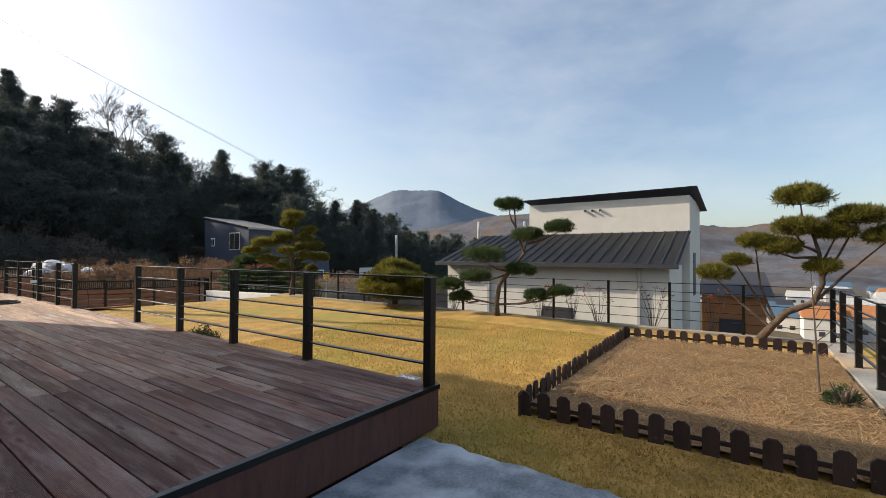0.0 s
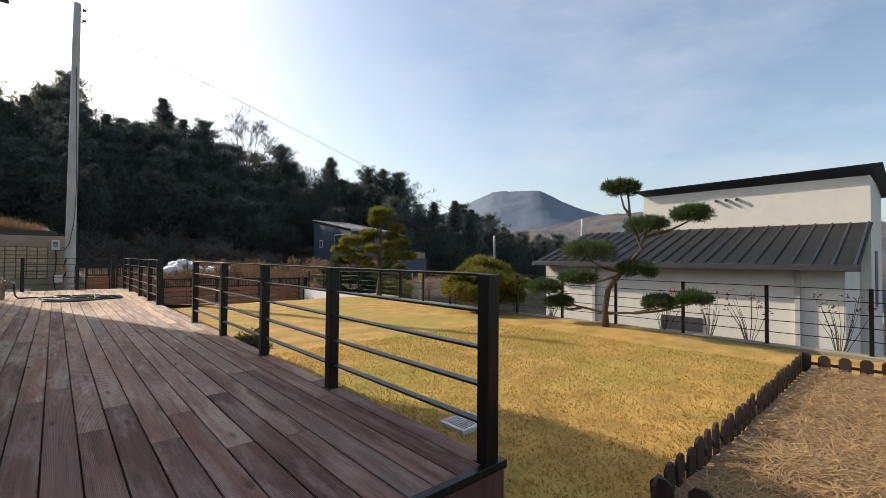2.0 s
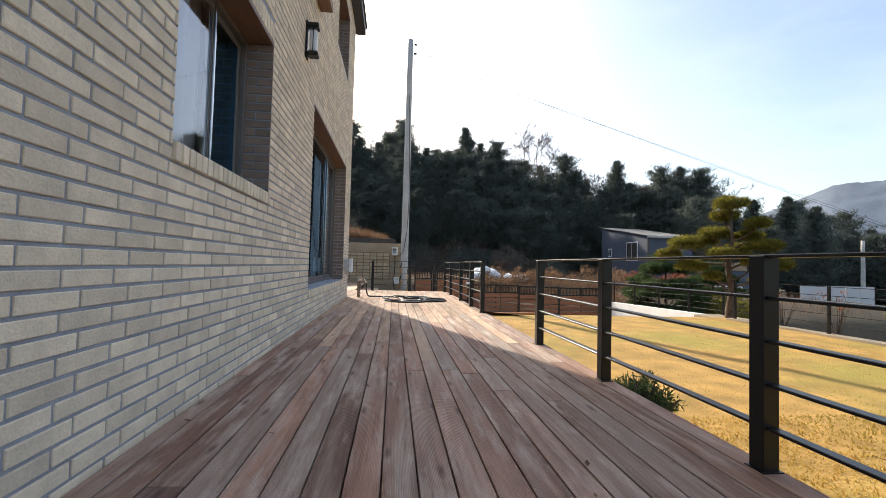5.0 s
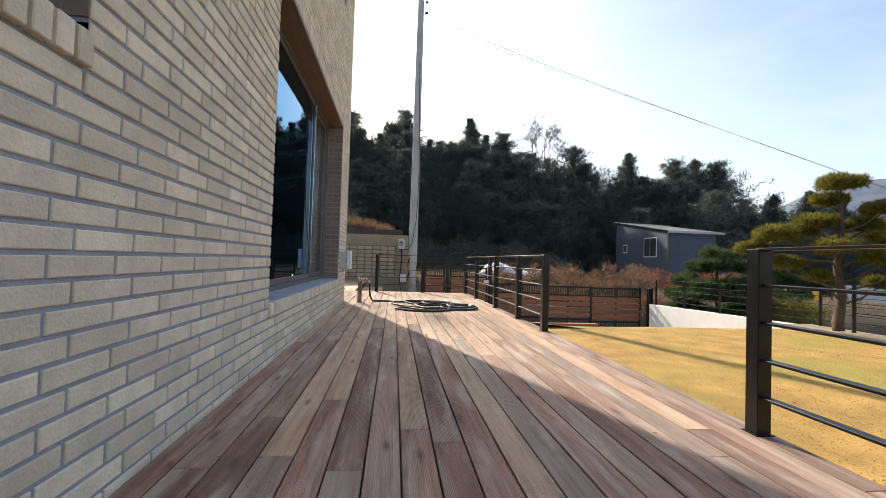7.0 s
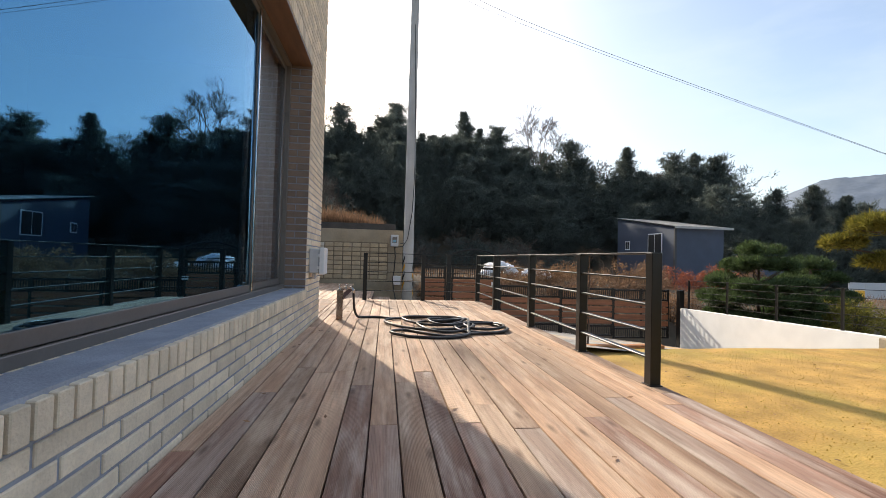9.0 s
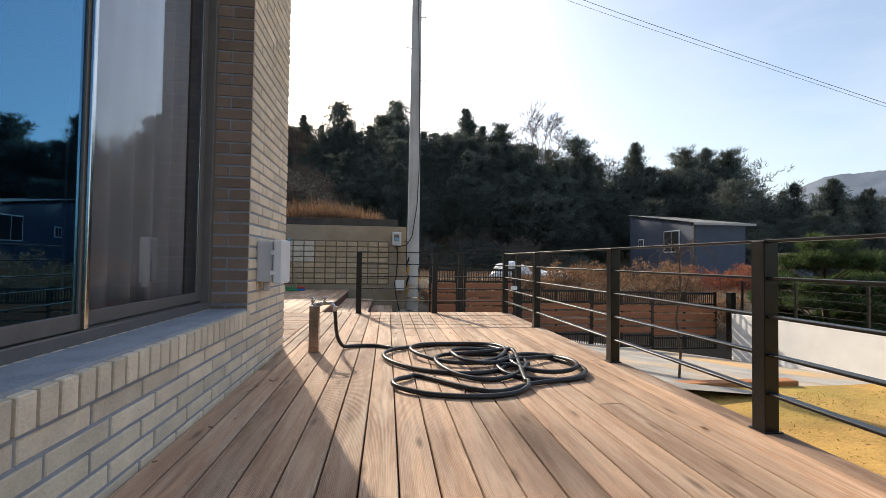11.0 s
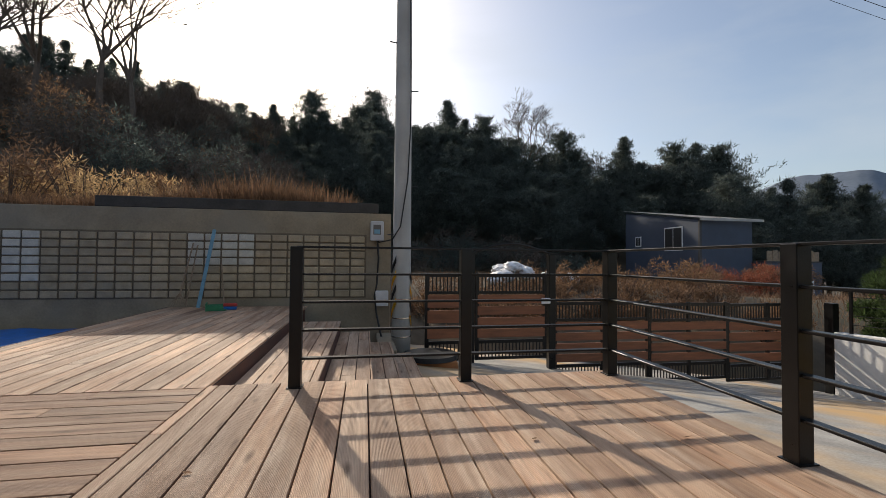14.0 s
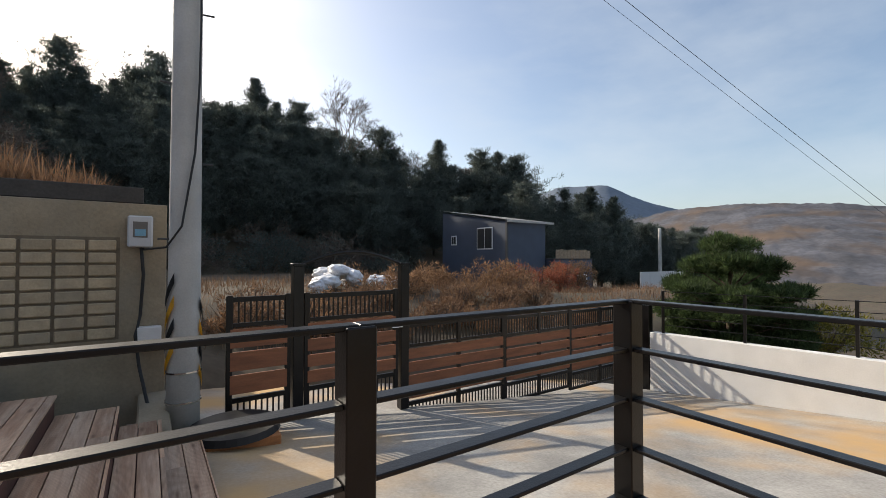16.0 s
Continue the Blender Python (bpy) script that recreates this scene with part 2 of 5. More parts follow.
M["metal_roof"] = material("metal_roof", (0.055, 0.058, 0.066), 0.45, 0.3, vary=0.12, scale=2, fine=40, bump=0.03)
M["dark_trim"] = material("dark_trim", (0.05, 0.05, 0.055), 0.5, vary=0.15, bump=0.05)
M["blue_wall"] = material("blue_wall", (0.058, 0.075, 0.112), 0.7, vary=0.12, scale=1, fine=30, bump=0.1)
M["white_frame"] = material("white_frame", (0.75, 0.76, 0.77), 0.5, vary=0.05, bump=0.03)
M["grey_frame"] = material("grey_frame", (0.14, 0.125, 0.115), 0.4, vary=0.1, bump=0.03)
M["wood_soffit"] = material("wood_soffit", (0.19, 0.105, 0.062), 0.6, vary=0.2, scale=3, fine=30, stretch=(6, 1, 6), bump=0.08)
M["bark"] = material("bark", (0.11, 0.075, 0.052), 0.9, vary=0.4, scale=12, fine=60, bump=0.9)
M["bark_far"] = material("bark_far", (0.085, 0.065, 0.05), 0.9, vary=0.3, scale=3, fine=12, bump=0.3)
M["needle"] = material("needle", (0.13, 0.155, 0.028), 0.7, vary=0.4, scale=1.6, fine=20, bump=0, per="island", spread=0.4, tint=(0.31, 0.26, 0.045), leaf=0.5)
M["needle_green"] = material("needle_green", (0.065, 0.10, 0.034), 0.7, vary=0.4, scale=3, fine=20, bump=0, per="island", spread=0.4, leaf=0.45)
# base colour raised and blued to stand in for haze over the wood
M["forest"] = material("forest", (0.095, 0.115, 0.10), 0.6, vary=0.35, scale=0.6, fine=5, bump=0, per="island", spread=0.45, leaf=0.5)
M["dry"] = material("dry", (0.26, 0.155, 0.09), 0.9, vary=0.3, scale=1.5, fine=12, bump=0, per="island", spread=0.35, leaf=0.45)
M["straw"] = material("straw", (0.55, 0.38, 0.20), 0.9, vary=0.3, scale=2, fine=12, bump=0, per="island", spread=0.3, leaf=0.45)
M["mound"] = material("mound", (0.25, 0.15, 0.09), 0.9, vary=0.3, scale=1.5, fine=12, bump=0, per="island", spread=0.35, leaf=0.25)
M["dry_red"] = material("dry_red", (0.32, 0.11, 0.065), 0.85, vary=0.3, scale=2, fine=12, bump=0, per="island", spread=0.4, leaf=0.45)
M["twig"] = material("twig", (0.13, 0.10, 0.08), 0.9, vary=0.25, scale=5, fine=20, bump=0)
# distance haze is put into these two base colours, lifted and bluish
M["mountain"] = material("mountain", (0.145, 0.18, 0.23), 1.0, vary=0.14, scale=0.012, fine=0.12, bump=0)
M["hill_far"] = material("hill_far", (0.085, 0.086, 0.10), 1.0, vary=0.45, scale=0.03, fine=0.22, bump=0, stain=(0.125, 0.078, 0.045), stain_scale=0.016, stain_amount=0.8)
M["plastic_grey"] = material("plastic_grey", (0.50, 0.51, 0.53), 0.5, vary=0.05, bump=0.03)
M["plastic_white"] = material("plastic_white", (0.78, 0.78, 0.78), 0.45, vary=0.05, bump=0.03)
M["rubber"] = material("rubber", (0.018, 0.018, 0.02), 0.35, vary=0.2, bump=0.05)
M["copper"] = material("copper", (0.36, 0.27, 0.21), 0.28, 0.9, vary=0.25, scale=10, bump=0.04)
M["chrome"] = material("chrome", (0.62, 0.62, 0.62), 0.18, 1.0, vary=0.1, bump=0.03)
M["interior"] = material("interior", (0.16, 0.15, 0.14), 0.9, vary=0.1, bump=0)
M["lamp_glass"] = material("lamp_glass", (0.86, 0.87, 0.88), 0.25, vary=0.04, bump=0, leaf=0.5)
M["curtain"] = material("curtain", (0.62, 0.63, 0.64), 0.9, vary=0.06, scale=3, bump=0)
M["bag"] = material("bag", (0.78, 0.78, 0.80), 0.5, vary=0.1, scale=5, fine=20, bump=0.3)
M["orange_wood"] = material("orange_wood", (0.42, 0.17, 0.06), 0.7, vary=0.25, scale=3, fine=30, stretch=(1, 6, 6), bump=0.15)
M["picket"] = material("picket", (0.04, 0.018, 0.013), 0.7, vary=0.3, scale=6, fine=50, bump=0.3, per="object", spread=0.25, stretch=(4, 4, 0.8))
M["blue_paint"] = material("blue_paint", (0.16, 0.34, 0.46), 0.6, vary=0.15, bump=0.05)
M["tarp"] = material("tarp", (0.02, 0.17, 0.55), 0.5, vary=0.2, scale=6, bump=0.2)
M["old_wood"] = material("old_wood", (0.30, 0.22, 0.15), 0.85, vary=0.25, scale=5, fine=40, bump=0.2)
glass = bpy.data.materials.new("glass")
glass.use_nodes = True
gb = glass.node_tree.nodes["Principled BSDF"]
gb.inputs["Base Color"].default_value = (0.16, 0.20, 0.25, 1)
gb.inputs["Specular Tint"].default_value = (0.24, 0.62, 1.0, 1)
gb.inputs["Roughness"].default_value, gb.inputs["Transmission Weight"].default_value, gb.inputs["IOR"].default_value = 0.0, 1.0, 3.8
M["glass"] = glass
M["glass_clear"] = glass.copy()
gc = M["glass_clear"].node_tree.nodes["Principled BSDF"]
gc.inputs["Base Color"].default_value = (0.85, 0.88, 0.92, 1)
gc.inputs["IOR"].default_value = 1.6
gc.inputs["Specular Tint"].default_value = (0.7, 0.85, 1.0, 1)


# ---- mesh helpers ----
def obj(name, bm, mat, parent=None, label="", smooth=False):
    me = bpy.data.meshes.new(name)
    bm.normal_update()
    bm.to_mesh(me)
    bm.free()
    me.materials.append(M[mat])
    if smooth:
        for p in me.polygons:
            p.use_smooth = True
    ob = new(name, me)
    if parent:
        ob.parent = parent
    if label:
        ob["label"] = label
    return ob


def part(name, bm, mat, parent, label="", smooth=False):
    return obj(name, bm, mat, parent, label, smooth)


def thing(name, label, category, group="", kind="", at=(0, 0, 0)):
    e = new(name)
    e.location = at
    return tagged(e, label, category, group, kind)


def box(bm, x0, y0, z0, x1, y1, z1, bevel=0.0, m=None):
    """A box between two corners, its edges rounded by bevel, moved by m."""
    b = bmesh.new() if bevel else bm
    vs = [b.verts.new(p) for p in ((x0, y0, z0), (x1, y0, z0), (x1, y1, z0), (x0, y1, z0), (x0, y0, z1), (x1, y0, z1), (x1, y1, z1), (x0, y1, z1))]
    for f in ((3, 2, 1, 0), (4, 5, 6, 7), (0, 1, 5, 4), (1, 2, 6, 5), (2, 3, 7, 6), (3, 0, 4, 7)):
        b.faces.new([vs[i] for i in f])
    if bevel:
        bmesh.ops.bevel(b, geom=b.edges[:], offset=bevel, segments=1, affect="EDGES")
        me = bpy.data.meshes.new("tmp")
        b.to_mesh(me)
        b.free()
        k = len(bm.verts)
        bm.from_mesh(me)
        bpy.data.meshes.remove(me)
        bm.verts.ensure_lookup_table()
        vs = bm.verts[k:]
    if m is not None:
        for v in vs:
            v.co = m @ v.co
    return bm


def boxed(*args, **kw):
    return box(bmesh.new(), *args, **kw)


def tube(bm, pts, radii, sides=8, caps=True):
    """A tube through points, with a radius at each."""
    rings = []
    up = Vector((0.13, 0.21, 0.97))
    for i, p in enumerate(pts):
        p = Vector(p)
        d = Vector(pts[min(i + 1, len(pts) - 1)]) - Vector(pts[max(i - 1, 0)])
        d.normalize()
        u = d.cross(up)
        if u.length < 0.05:
            u = d.cross(Vector((1, 0, 0)))
        u.normalize()
        w = d.cross(u)
        r = radii[i] if hasattr(radii, "__len__") else radii
        rings.append([bm.verts.new(p + (u * math.cos(a) + w * math.sin(a)) * r) for a in [2 * math.pi * k / sides for k in range(sides)]])
    for a, b in zip(rings, rings[1:]):
        for k in range(sides):
            bm.faces.new((a[k], a[(k + 1) % sides], b[(k + 1) % sides], b[k]))
    if caps:
        bm.faces.new(rings[0][::-1])
        bm.faces.new(rings[-1])
    return bm


def from_arrays(name, verts, faces, mat, parent=None):
    me = bpy.data.meshes.new(name)
    me.from_pydata(verts, [], faces)
    me.update()
    me.materials.append(M[mat])
    ob = new(name, me)
    if parent:
        ob.parent = parent
    return ob


def sheet(name, x0, x1, y0, y1, nx, ny, height, mat):
    """A grid of ground with a height function."""
    xs, ys = np.linspace(x0, x1, nx), np.linspace(y0, y1, ny)
    verts = [(x, y, height(x, y)) for y in ys for x in xs]
    faces = [(j * nx + i, j * nx + i + 1, (j + 1) * nx + i + 1, (j + 1) * nx + i) for j in range(ny - 1) for i in range(nx - 1)]
    ob = from_arrays(name, verts, faces, mat)
    for p in ob.data.polygons:
        p.use_smooth = True
    return ob


def smooth01(a, b, x):
    t = min(1, max(0, (x - a) / (b - a)))
    return t * t * (3 - 2 * t)


# ---- ground ----
LAWN_Z = -0.42


def drive_z(x, y):
    f = (x - 2) / 10
    return (1 - f) * (-0.55 - 0.10 * (y - 18)) + f * (-1.6 - 0.12 * (y - 18))


def ground_z(x, y):
    n1 = noise.noise(Vector((x * 0.05, y * 0.05, 3.0)))
    n2 = noise.noise(Vector((x * 0.3, y * 0.3, 7.0)))
    field = -1.2 + 1.0 * smooth01(27, 34, y) - 1.2 * smooth01(12, 26, x) * smooth01(26, 40, y)
    wood = 0.36 * max(0, min(y, 130) - 57) * (1 - smooth01(30, 95, x - 0.25 * (y - 50)))
    left = 0.34 * max(0, min(y, 130) - 31) * smooth01(-1, -22, x)
    bank = 3.1 * (1 - smooth01(0.8, 2.6, x)) * smooth01(23.4, 24.0, y) * (1 - smooth01(30, 60, y) * (x > -4))
    side = 1.4 * smooth01(-8, -14, x) * (1 - smooth01(23.4, 24.2, y))
    valley = -16 * smooth01(24, 130, x - 0.15 * y) - 1.2 * smooth01(11, 18, x) * (1 - smooth01(24, 30, y))
    lot = -1.44 * (1 - smooth01(24, 27, y)) * smooth01(-1, 1, x)
    far = smooth01(60, 200, math.hypot(x, y - 10))
    return field + max(wood, left) + bank + side + valley + lot + n1 * (0.3 + 3 * far) + n2 * 0.12


def ground_sheet():
    def ax(c, near, far, n, k):
        out = []
        for i in range(n):
            s = 2 * i / (n - 1) - 1
            out.append(c + near * s + (far - near) * math.copysign(abs(s) ** k, s))
        return out
    xs, ys = ax(6, 50, 1500, 150, 6), ax(30, 50, 1500, 150, 6)
    nx = len(xs)
    verts = [(x, y, ground_z(x, y)) for y in ys for x in xs]
    faces = [(j * nx + i, j * nx + i + 1, (j + 1) * nx + i + 1, (j + 1) * nx + i) for j in range(len(ys) - 1) for i in range(nx - 1)]
    ob = from_arrays("ground", verts, faces, "ground")
    for p in ob.data.polygons:
        p.use_smooth = True
    return tagged(ob, "dry brown winter field and hillside earth", "ground", kind="structure")


ground_sheet()


def lawn_z(x, y):
    return LAWN_Z + 0.02 * noise.noise(Vector((x * 0.6, y * 0.6, 0))) + 0.10 * math.exp(-((x - 10.6) ** 2) / 0.8 - ((y - 3.3) ** 2) / 3.0)


lawn = sheet("lawn", 2.7, 11.25, -4.2, 14.0, 60, 110, lawn_z, "lawn")
tagged(lawn, "short dry golden lawn with greener patches", "lawn", kind="structure")
bm = bmesh.new()
edge = [(2.93 + 0.10 * noise.noise(Vector((0, k * 0.45, 9))) + 0.03 * noise.noise(Vector((0, k * 2.1, 5))), 0.14 - 0.1 * k) for k in range(52)]
ring = [(-3.0, -5.0), *edge[::-1], (-3.0, 0.14)]
top = [bm.verts.new((x, y, -0.40)) for x, y in ring]
low = [bm.verts.new((x, y, -0.60)) for x, y in ring]
bm.faces.new(top)
for k in range(len(ring)):
    bm.faces.new((top[k], low[k], low[(k + 1) % len(ring)], top[(k + 1) % len(ring)]))
bmesh.ops.recalc_face_normals(bm, faces=bm.faces[:])
slab = obj("slab", bm, "slab")
tagged(slab, "bluish grey concrete slab before the deck", "slab", kind="structure")
drive = sheet("driveway", 1.2, 12.1, 13.6, 26.5, 40, 50, lambda x, y: drive_z(x, y) + 0.01 * noise.noise(Vector((x, y, 1))), "concrete")
tagged(drive, "pale concrete driveway with ochre dust stains", "driveway", kind="structure")

# ---- house ----
Y0, Y1, TOP = 0.16, 14.33, 7.75
OPENINGS = [(0.70, 2.66, 1.66, 3.20), (4.40, 6.34, 1.66, 3.20), (8.60, 13.15, 0.53, 3.42), (5.4, 8.6, 5.15, 7.2), (10.9, 12.9, 5.6, 7.2)]
house = thing("house", "two-storey house of pale cream brick with dark eaves", "house")


def house_core():
    """The mortar bed behind the bricks: boxes round the openings."""
    ys = sorted({Y0, Y1, *[o[0] for o in OPENINGS], *[o[1] for o in OPENINGS]})
    for a, b in zip(ys, ys[1:]):
        zs = [-0.45]
        for o in sorted(OPENINGS, key=lambda o: o[2]):
            if o[0] <= a and b <= o[1]:
                zs += [o[2], o[3]]
        zs.append(TOP)
        for z0, z1 in zip(zs[::2], zs[1::2]):
            part("wall", boxed(-0.46, a, z0, -0.009, b, z1), "mortar", house, "grey mortar bed of the brick wall")


house_core()
bm = bmesh.new()
box(bm, -9.0, Y0, -0.45, -8.7, Y1, TOP)
box(bm, -8.7, Y0, -0.45, -0.462, Y0 + 0.25, TOP)
box(bm, -8.7, Y1 - 0.25, -0.45, -0.462, Y1 - 0.002, TOP)
box(bm, -8.7, Y0 + 0.25, 3.7, -0.462, Y1 - 0.25, 3.9)
box(bm, -8.7, Y0 + 0.25, -0.2, -0.462, Y1 - 0.25, 0.0)
box(bm, -4.2, Y0 + 0.25, 0.0, -4.0, Y1 - 0.25, 3.7)
part("inner_wall", bm, "interior", house, "dim inner walls and floors behind the glass")
bm = boxed(-9.4, Y0 - 0.35, TOP, 0.26, Y1 + 0.35, TOP + 0.22, 0.01)
box(bm, -9.45, Y0 - 0.40, TOP + 0.224, 0.30, Y1 + 0.40, TOP + 0.27, 0.005)
part("roof", bm, "dark_trim", house, "dark flat eaves and fascia")

BL, BC, JT = 0.325, 0.0875, 0.017       # brick pitch, course, joint


def brick_rows():
    """Brick boxes of the front: (y0, y1, z0, z1, proud)."""
    out = []
    rng = random.Random(5)
    rows = int(TOP / BC)
    for r in range(-5, rows):
        z0, z1 = r * BC + JT + 0.0275, (r + 1) * BC + 0.0275
        y = (0.026 if r % 2 else 0.137) - BL
        while y < Y1:
            spans = [(max(y + JT, Y0), min(y + BL, Y1))]
            for a, b, c, d in OPENINGS:
                top = d + 0.20
                low = c - 0.13 if c < 4.5 else c
                if z1 > low + 0.01 and z0 < top - 0.01:
                    cut = []
                    for s, e in spans:
                        if e <= a or s >= b:
                            cut.append((s, e))
                        else:
                            if s < a:
                                cut.append((s, a))
                            if e > b:
                                cut.append((b, e))
                    spans = cut
            for s, e in spans:
                if e - s > 0.02 and z1 < TOP:
                    out.append((s, e, z0, z1, rng.uniform(-0.0015, 0.0025)))
            y += BL
    for a, b, c, d in OPENINGS:          # soldier course over, rowlock sill under
        n = int((b - a) / BC)
        w = (b - a) / n
        for i in range(n):
            out.append((a + i * w + JT / 2, a + (i + 1) * w - JT / 2, d + JT, d + 0.20 - JT / 2, rng.uniform(-0.001, 0.002)))
    return out


def brick_mesh(w, h):
    b = bmesh.new()
    box(b, -0.07, 0, 0, 0, w, h)
    bmesh.ops.bevel(b, geom=[e for e in b.edges if all(v.co.x > -0.01 for v in e.verts)], offset=0.004, segments=1, affect="EDGES")
    me = bpy.data.meshes.new("brick")
    b.to_mesh(me)
    b.free()
    me.materials.append(M["brick"])
    return me


def add_bricks():
    rows = brick_rows()
    near = [r for r in rows if abs(r[1] - r[0] - (BL - JT)) < 0.001 and 6.3 < r[1] < 9.3 and 0.0 < r[2] < 2.6]
    near = near[:300]
    chosen = set(near)
    mesh = brick_mesh(BL - JT, BC - JT)
    for s, e, z0, z1, p in near:
        ob = new("brick", mesh)
        ob.parent = house
        ob.location = (p, s, z0)
    V, F = [], []
    for r in rows:
        if r in chosen:
            continue
        s, e, z0, z1, p = r
        c = 0.004
        k = len(V)
        V += [(-0.07, s, z0), (-0.07, e, z0), (-0.07, e, z1), (-0.07, s, z1), (p - c, s, z0), (p - c, e, z0), (p - c, e, z1), (p - c, s, z1),
              (p, s + c, z0 + c), (p, e - c, z0 + c), (p, e - c, z1 - c), (p, s + c, z1 - c)]
        for q in range(4):
            w = (q + 1) % 4
            F += [(k + q, k + w, k + 4 + w, k + 4 + q), (k + 4 + q, k + 4 + w, k + 8 + w, k + 8 + q)]
        F.append((k + 8, k + 9, k + 10, k + 11))
    ob = from_arrays("bricks", V, F, "brick_mass", house)
    tagged(ob, "cream brick courses in stretcher bond", kind="stuff")
    V, F = [], []
    # side faces of the openings
    for a, b, c, d in OPENINGS:
        for face, sg in ((b, -1), (a, 1)):
            r = int((c - 0.0275) / BC) + (1 if c > 1 else 0)
            z = r * BC + 0.0275
            while z + BC < d + 0.03:
                for x0, x1 in (((-0.31, -0.165), (-0.151, -0.006)) if r % 2 else ((-0.31, -0.006),)):
                    k = len(V)
                    y0, y1 = sorted((face + sg * 0.0, face + sg * 0.010))
                    z0, z1 = z + JT, z + BC
                    V += [(x0, y0, z0), (x1, y0, z0), (x1, y1, z0), (x0, y1, z0), (x0, y0, z1), (x1, y0, z1), (x1, y1, z1), (x0, y1, z1)]
                    F += [tuple(k + i for i in f) for f in ((3, 2, 1, 0), (4, 5, 6, 7), (0, 1, 5, 4), (1, 2, 6, 5), (2, 3, 7, 6), (3, 0, 4, 7))]
                z += BC
                r += 1
    ob = from_arrays("reveal_bricks", V, F, "brick_brown", house)
    tagged(ob, "darker brown bricks lining the window openings", kind="stuff")
    # rowlock sills
    for a, b, c, d in OPENINGS:
        if c > 4.5:
            continue
        n = int((b - a) / BC)
        for i in range(n):
            ob = new("sill_brick", brick_sill)
            ob.parent = house
            ob.location = (0, a + (i + 0.08) * (b - a) / n, c - 0.13)


bm = bmesh.new()
box(bm, -0.31, 0, 0.0, 0.022, BC - JT, 0.115, 0.004)
for v in bm.verts:
    v.co.z += -0.06 * v.co.x * (v.co.z > 0.05)
brick_sill = bpy.data.meshes.new("sill_brick")
bm.to_mesh(brick_sill)
bm.free()
brick_sill.materials.append(M["brick"])


def sliding_window(a, b, c, d, split, curtain=""):
    """A dark aluminium sliding window set back in its opening."""
    w = thing("window", "dark aluminium sliding window set deep in brick", "window", kind="")
    x = -0.312
    bm = bmesh.new()
    box(bm, x - 0.05, a, c, x + 0.05, a + 0.05, d, 0.004)
    box(bm, x - 0.05, b - 0.05, c, x + 0.05, b, d, 0.004)
    box(bm, x - 0.05, a + 0.052, c, x + 0.05, b - 0.052, c + 0.055, 0.004)
    box(bm, x - 0.05, a + 0.052, d - 0.055, x + 0.05, b - 0.052, d, 0.004)
    part("frame", bm, "grey_frame", w, "dark brown-grey aluminium frame")
    s = a + (b - a) * split
    for y0, y1, dx in ((a + 0.055, s + 0.035, 0.018), (s - 0.035, b - 0.055, -0.018)):
        bm = bmesh.new()
        z0, z1 = c + 0.06, d - 0.06
        box(bm, x + dx - 0.014, y0, z0, x + dx + 0.014, y0 + 0.06, z1, 0.003)
        box(bm, x + dx - 0.014, y1 - 0.06, z0, x + dx + 0.014, y1, z1, 0.003)
        box(bm, x + dx - 0.014, y0 + 0.061, z0, x + dx + 0.014, y1 - 0.061, z0 + 0.07, 0.003)
        box(bm, x + dx - 0.014, y0 + 0.061, z1 - 0.06, x + dx + 0.014, y1 - 0.061, z1, 0.003)
        sash = part("sash", bm, "grey_frame", w)
        part("pane", boxed(x + dx - 0.004, y0 + 0.061, z0 + 0.071, x + dx + 0.004, y1 - 0.061, z1 - 0.061), "glass_clear" if (curtain == "far" and dx < 0) or (curtain == "near" and dx > 0) else "glass", sash, "bluish reflecting glass")
    bm = bmesh.new()
    box(bm, x + 0.035, s - 0.012, c + 0.06, x + 0.05, s + 0.012, d - 0.06, 0.003)
    part("meeting_strip", bm, "chrome", w, "bright metal meeting strip")
    bm = boxed(-0.26, a + 0.002, d - 0.016, -0.010, b - 0.002, d - 0.004)
    part("soffit_board", bm, "wood_soffit", w, "brown lining under the lintel")
    if curtain:
        bm = bmesh.new()
        (y, y_end), k = ((s + 0.08, b - 0.06) if curtain == "far" else (a + 0.06, s + 0.02)), 0
        rows = []
        while y < y_end:
            rows.append((x - 0.12 + 0.035 * math.sin(k * 0.9), y))
            y += 0.03
            k += 1
        lo = [bm.verts.new((px, py, c + 0.07)) for px, py in rows]
        hi = [bm.verts.new((px, py, d - 0.03)) for px, py in rows]
        for i in range(len(rows) - 1):
            bm.faces.new((lo[i], lo[i + 1], hi[i + 1], hi[i]))
        cu = obj("curtain", bm, "curtain", smooth=True)
        so = cu.modifiers.new("thick", "SOLIDIFY")
        so.thickness = 0.004
        tagged(cu, "pale plain curtain hanging behind the glass", "curtain")
    return w


sliding_window(*OPENINGS[0], 0.5)
sliding_window(*OPENINGS[1], 0.60, "near")
sliding_window(*OPENINGS[2], 0.70, "far")
sliding_window(*OPENINGS[3], 0.5)
sliding_window(*OPENINGS[4], 0.5)
bm = boxed(0.006, 5.2, 4.98, 0.20, 8.78, 5.12, 0.006)
tagged(obj("window_ledge", bm, "wood_soffit"), "light brown projecting ledge under the upper window", "ledge", kind="structure")
bal = thing("window_guard", "black steel guard bars before the upper window", "guard rail")
for i in range(5):
    part("bar", boxed(0.03, 5.4, 5.30 + 0.2 * i, 0.06, 8.6, 5.33 + 0.2 * i, 0.004), "black_steel", bal)
for y in (5.4, 7.0, 8.56):
    part("upright", boxed(0.062, y, 5.13, 0.10, y + 0.04, 6.18, 0.004), "black_steel", bal)

# ---- deck ----
DX1, DY0, DY1 = 3.21, 0.17, 17.36
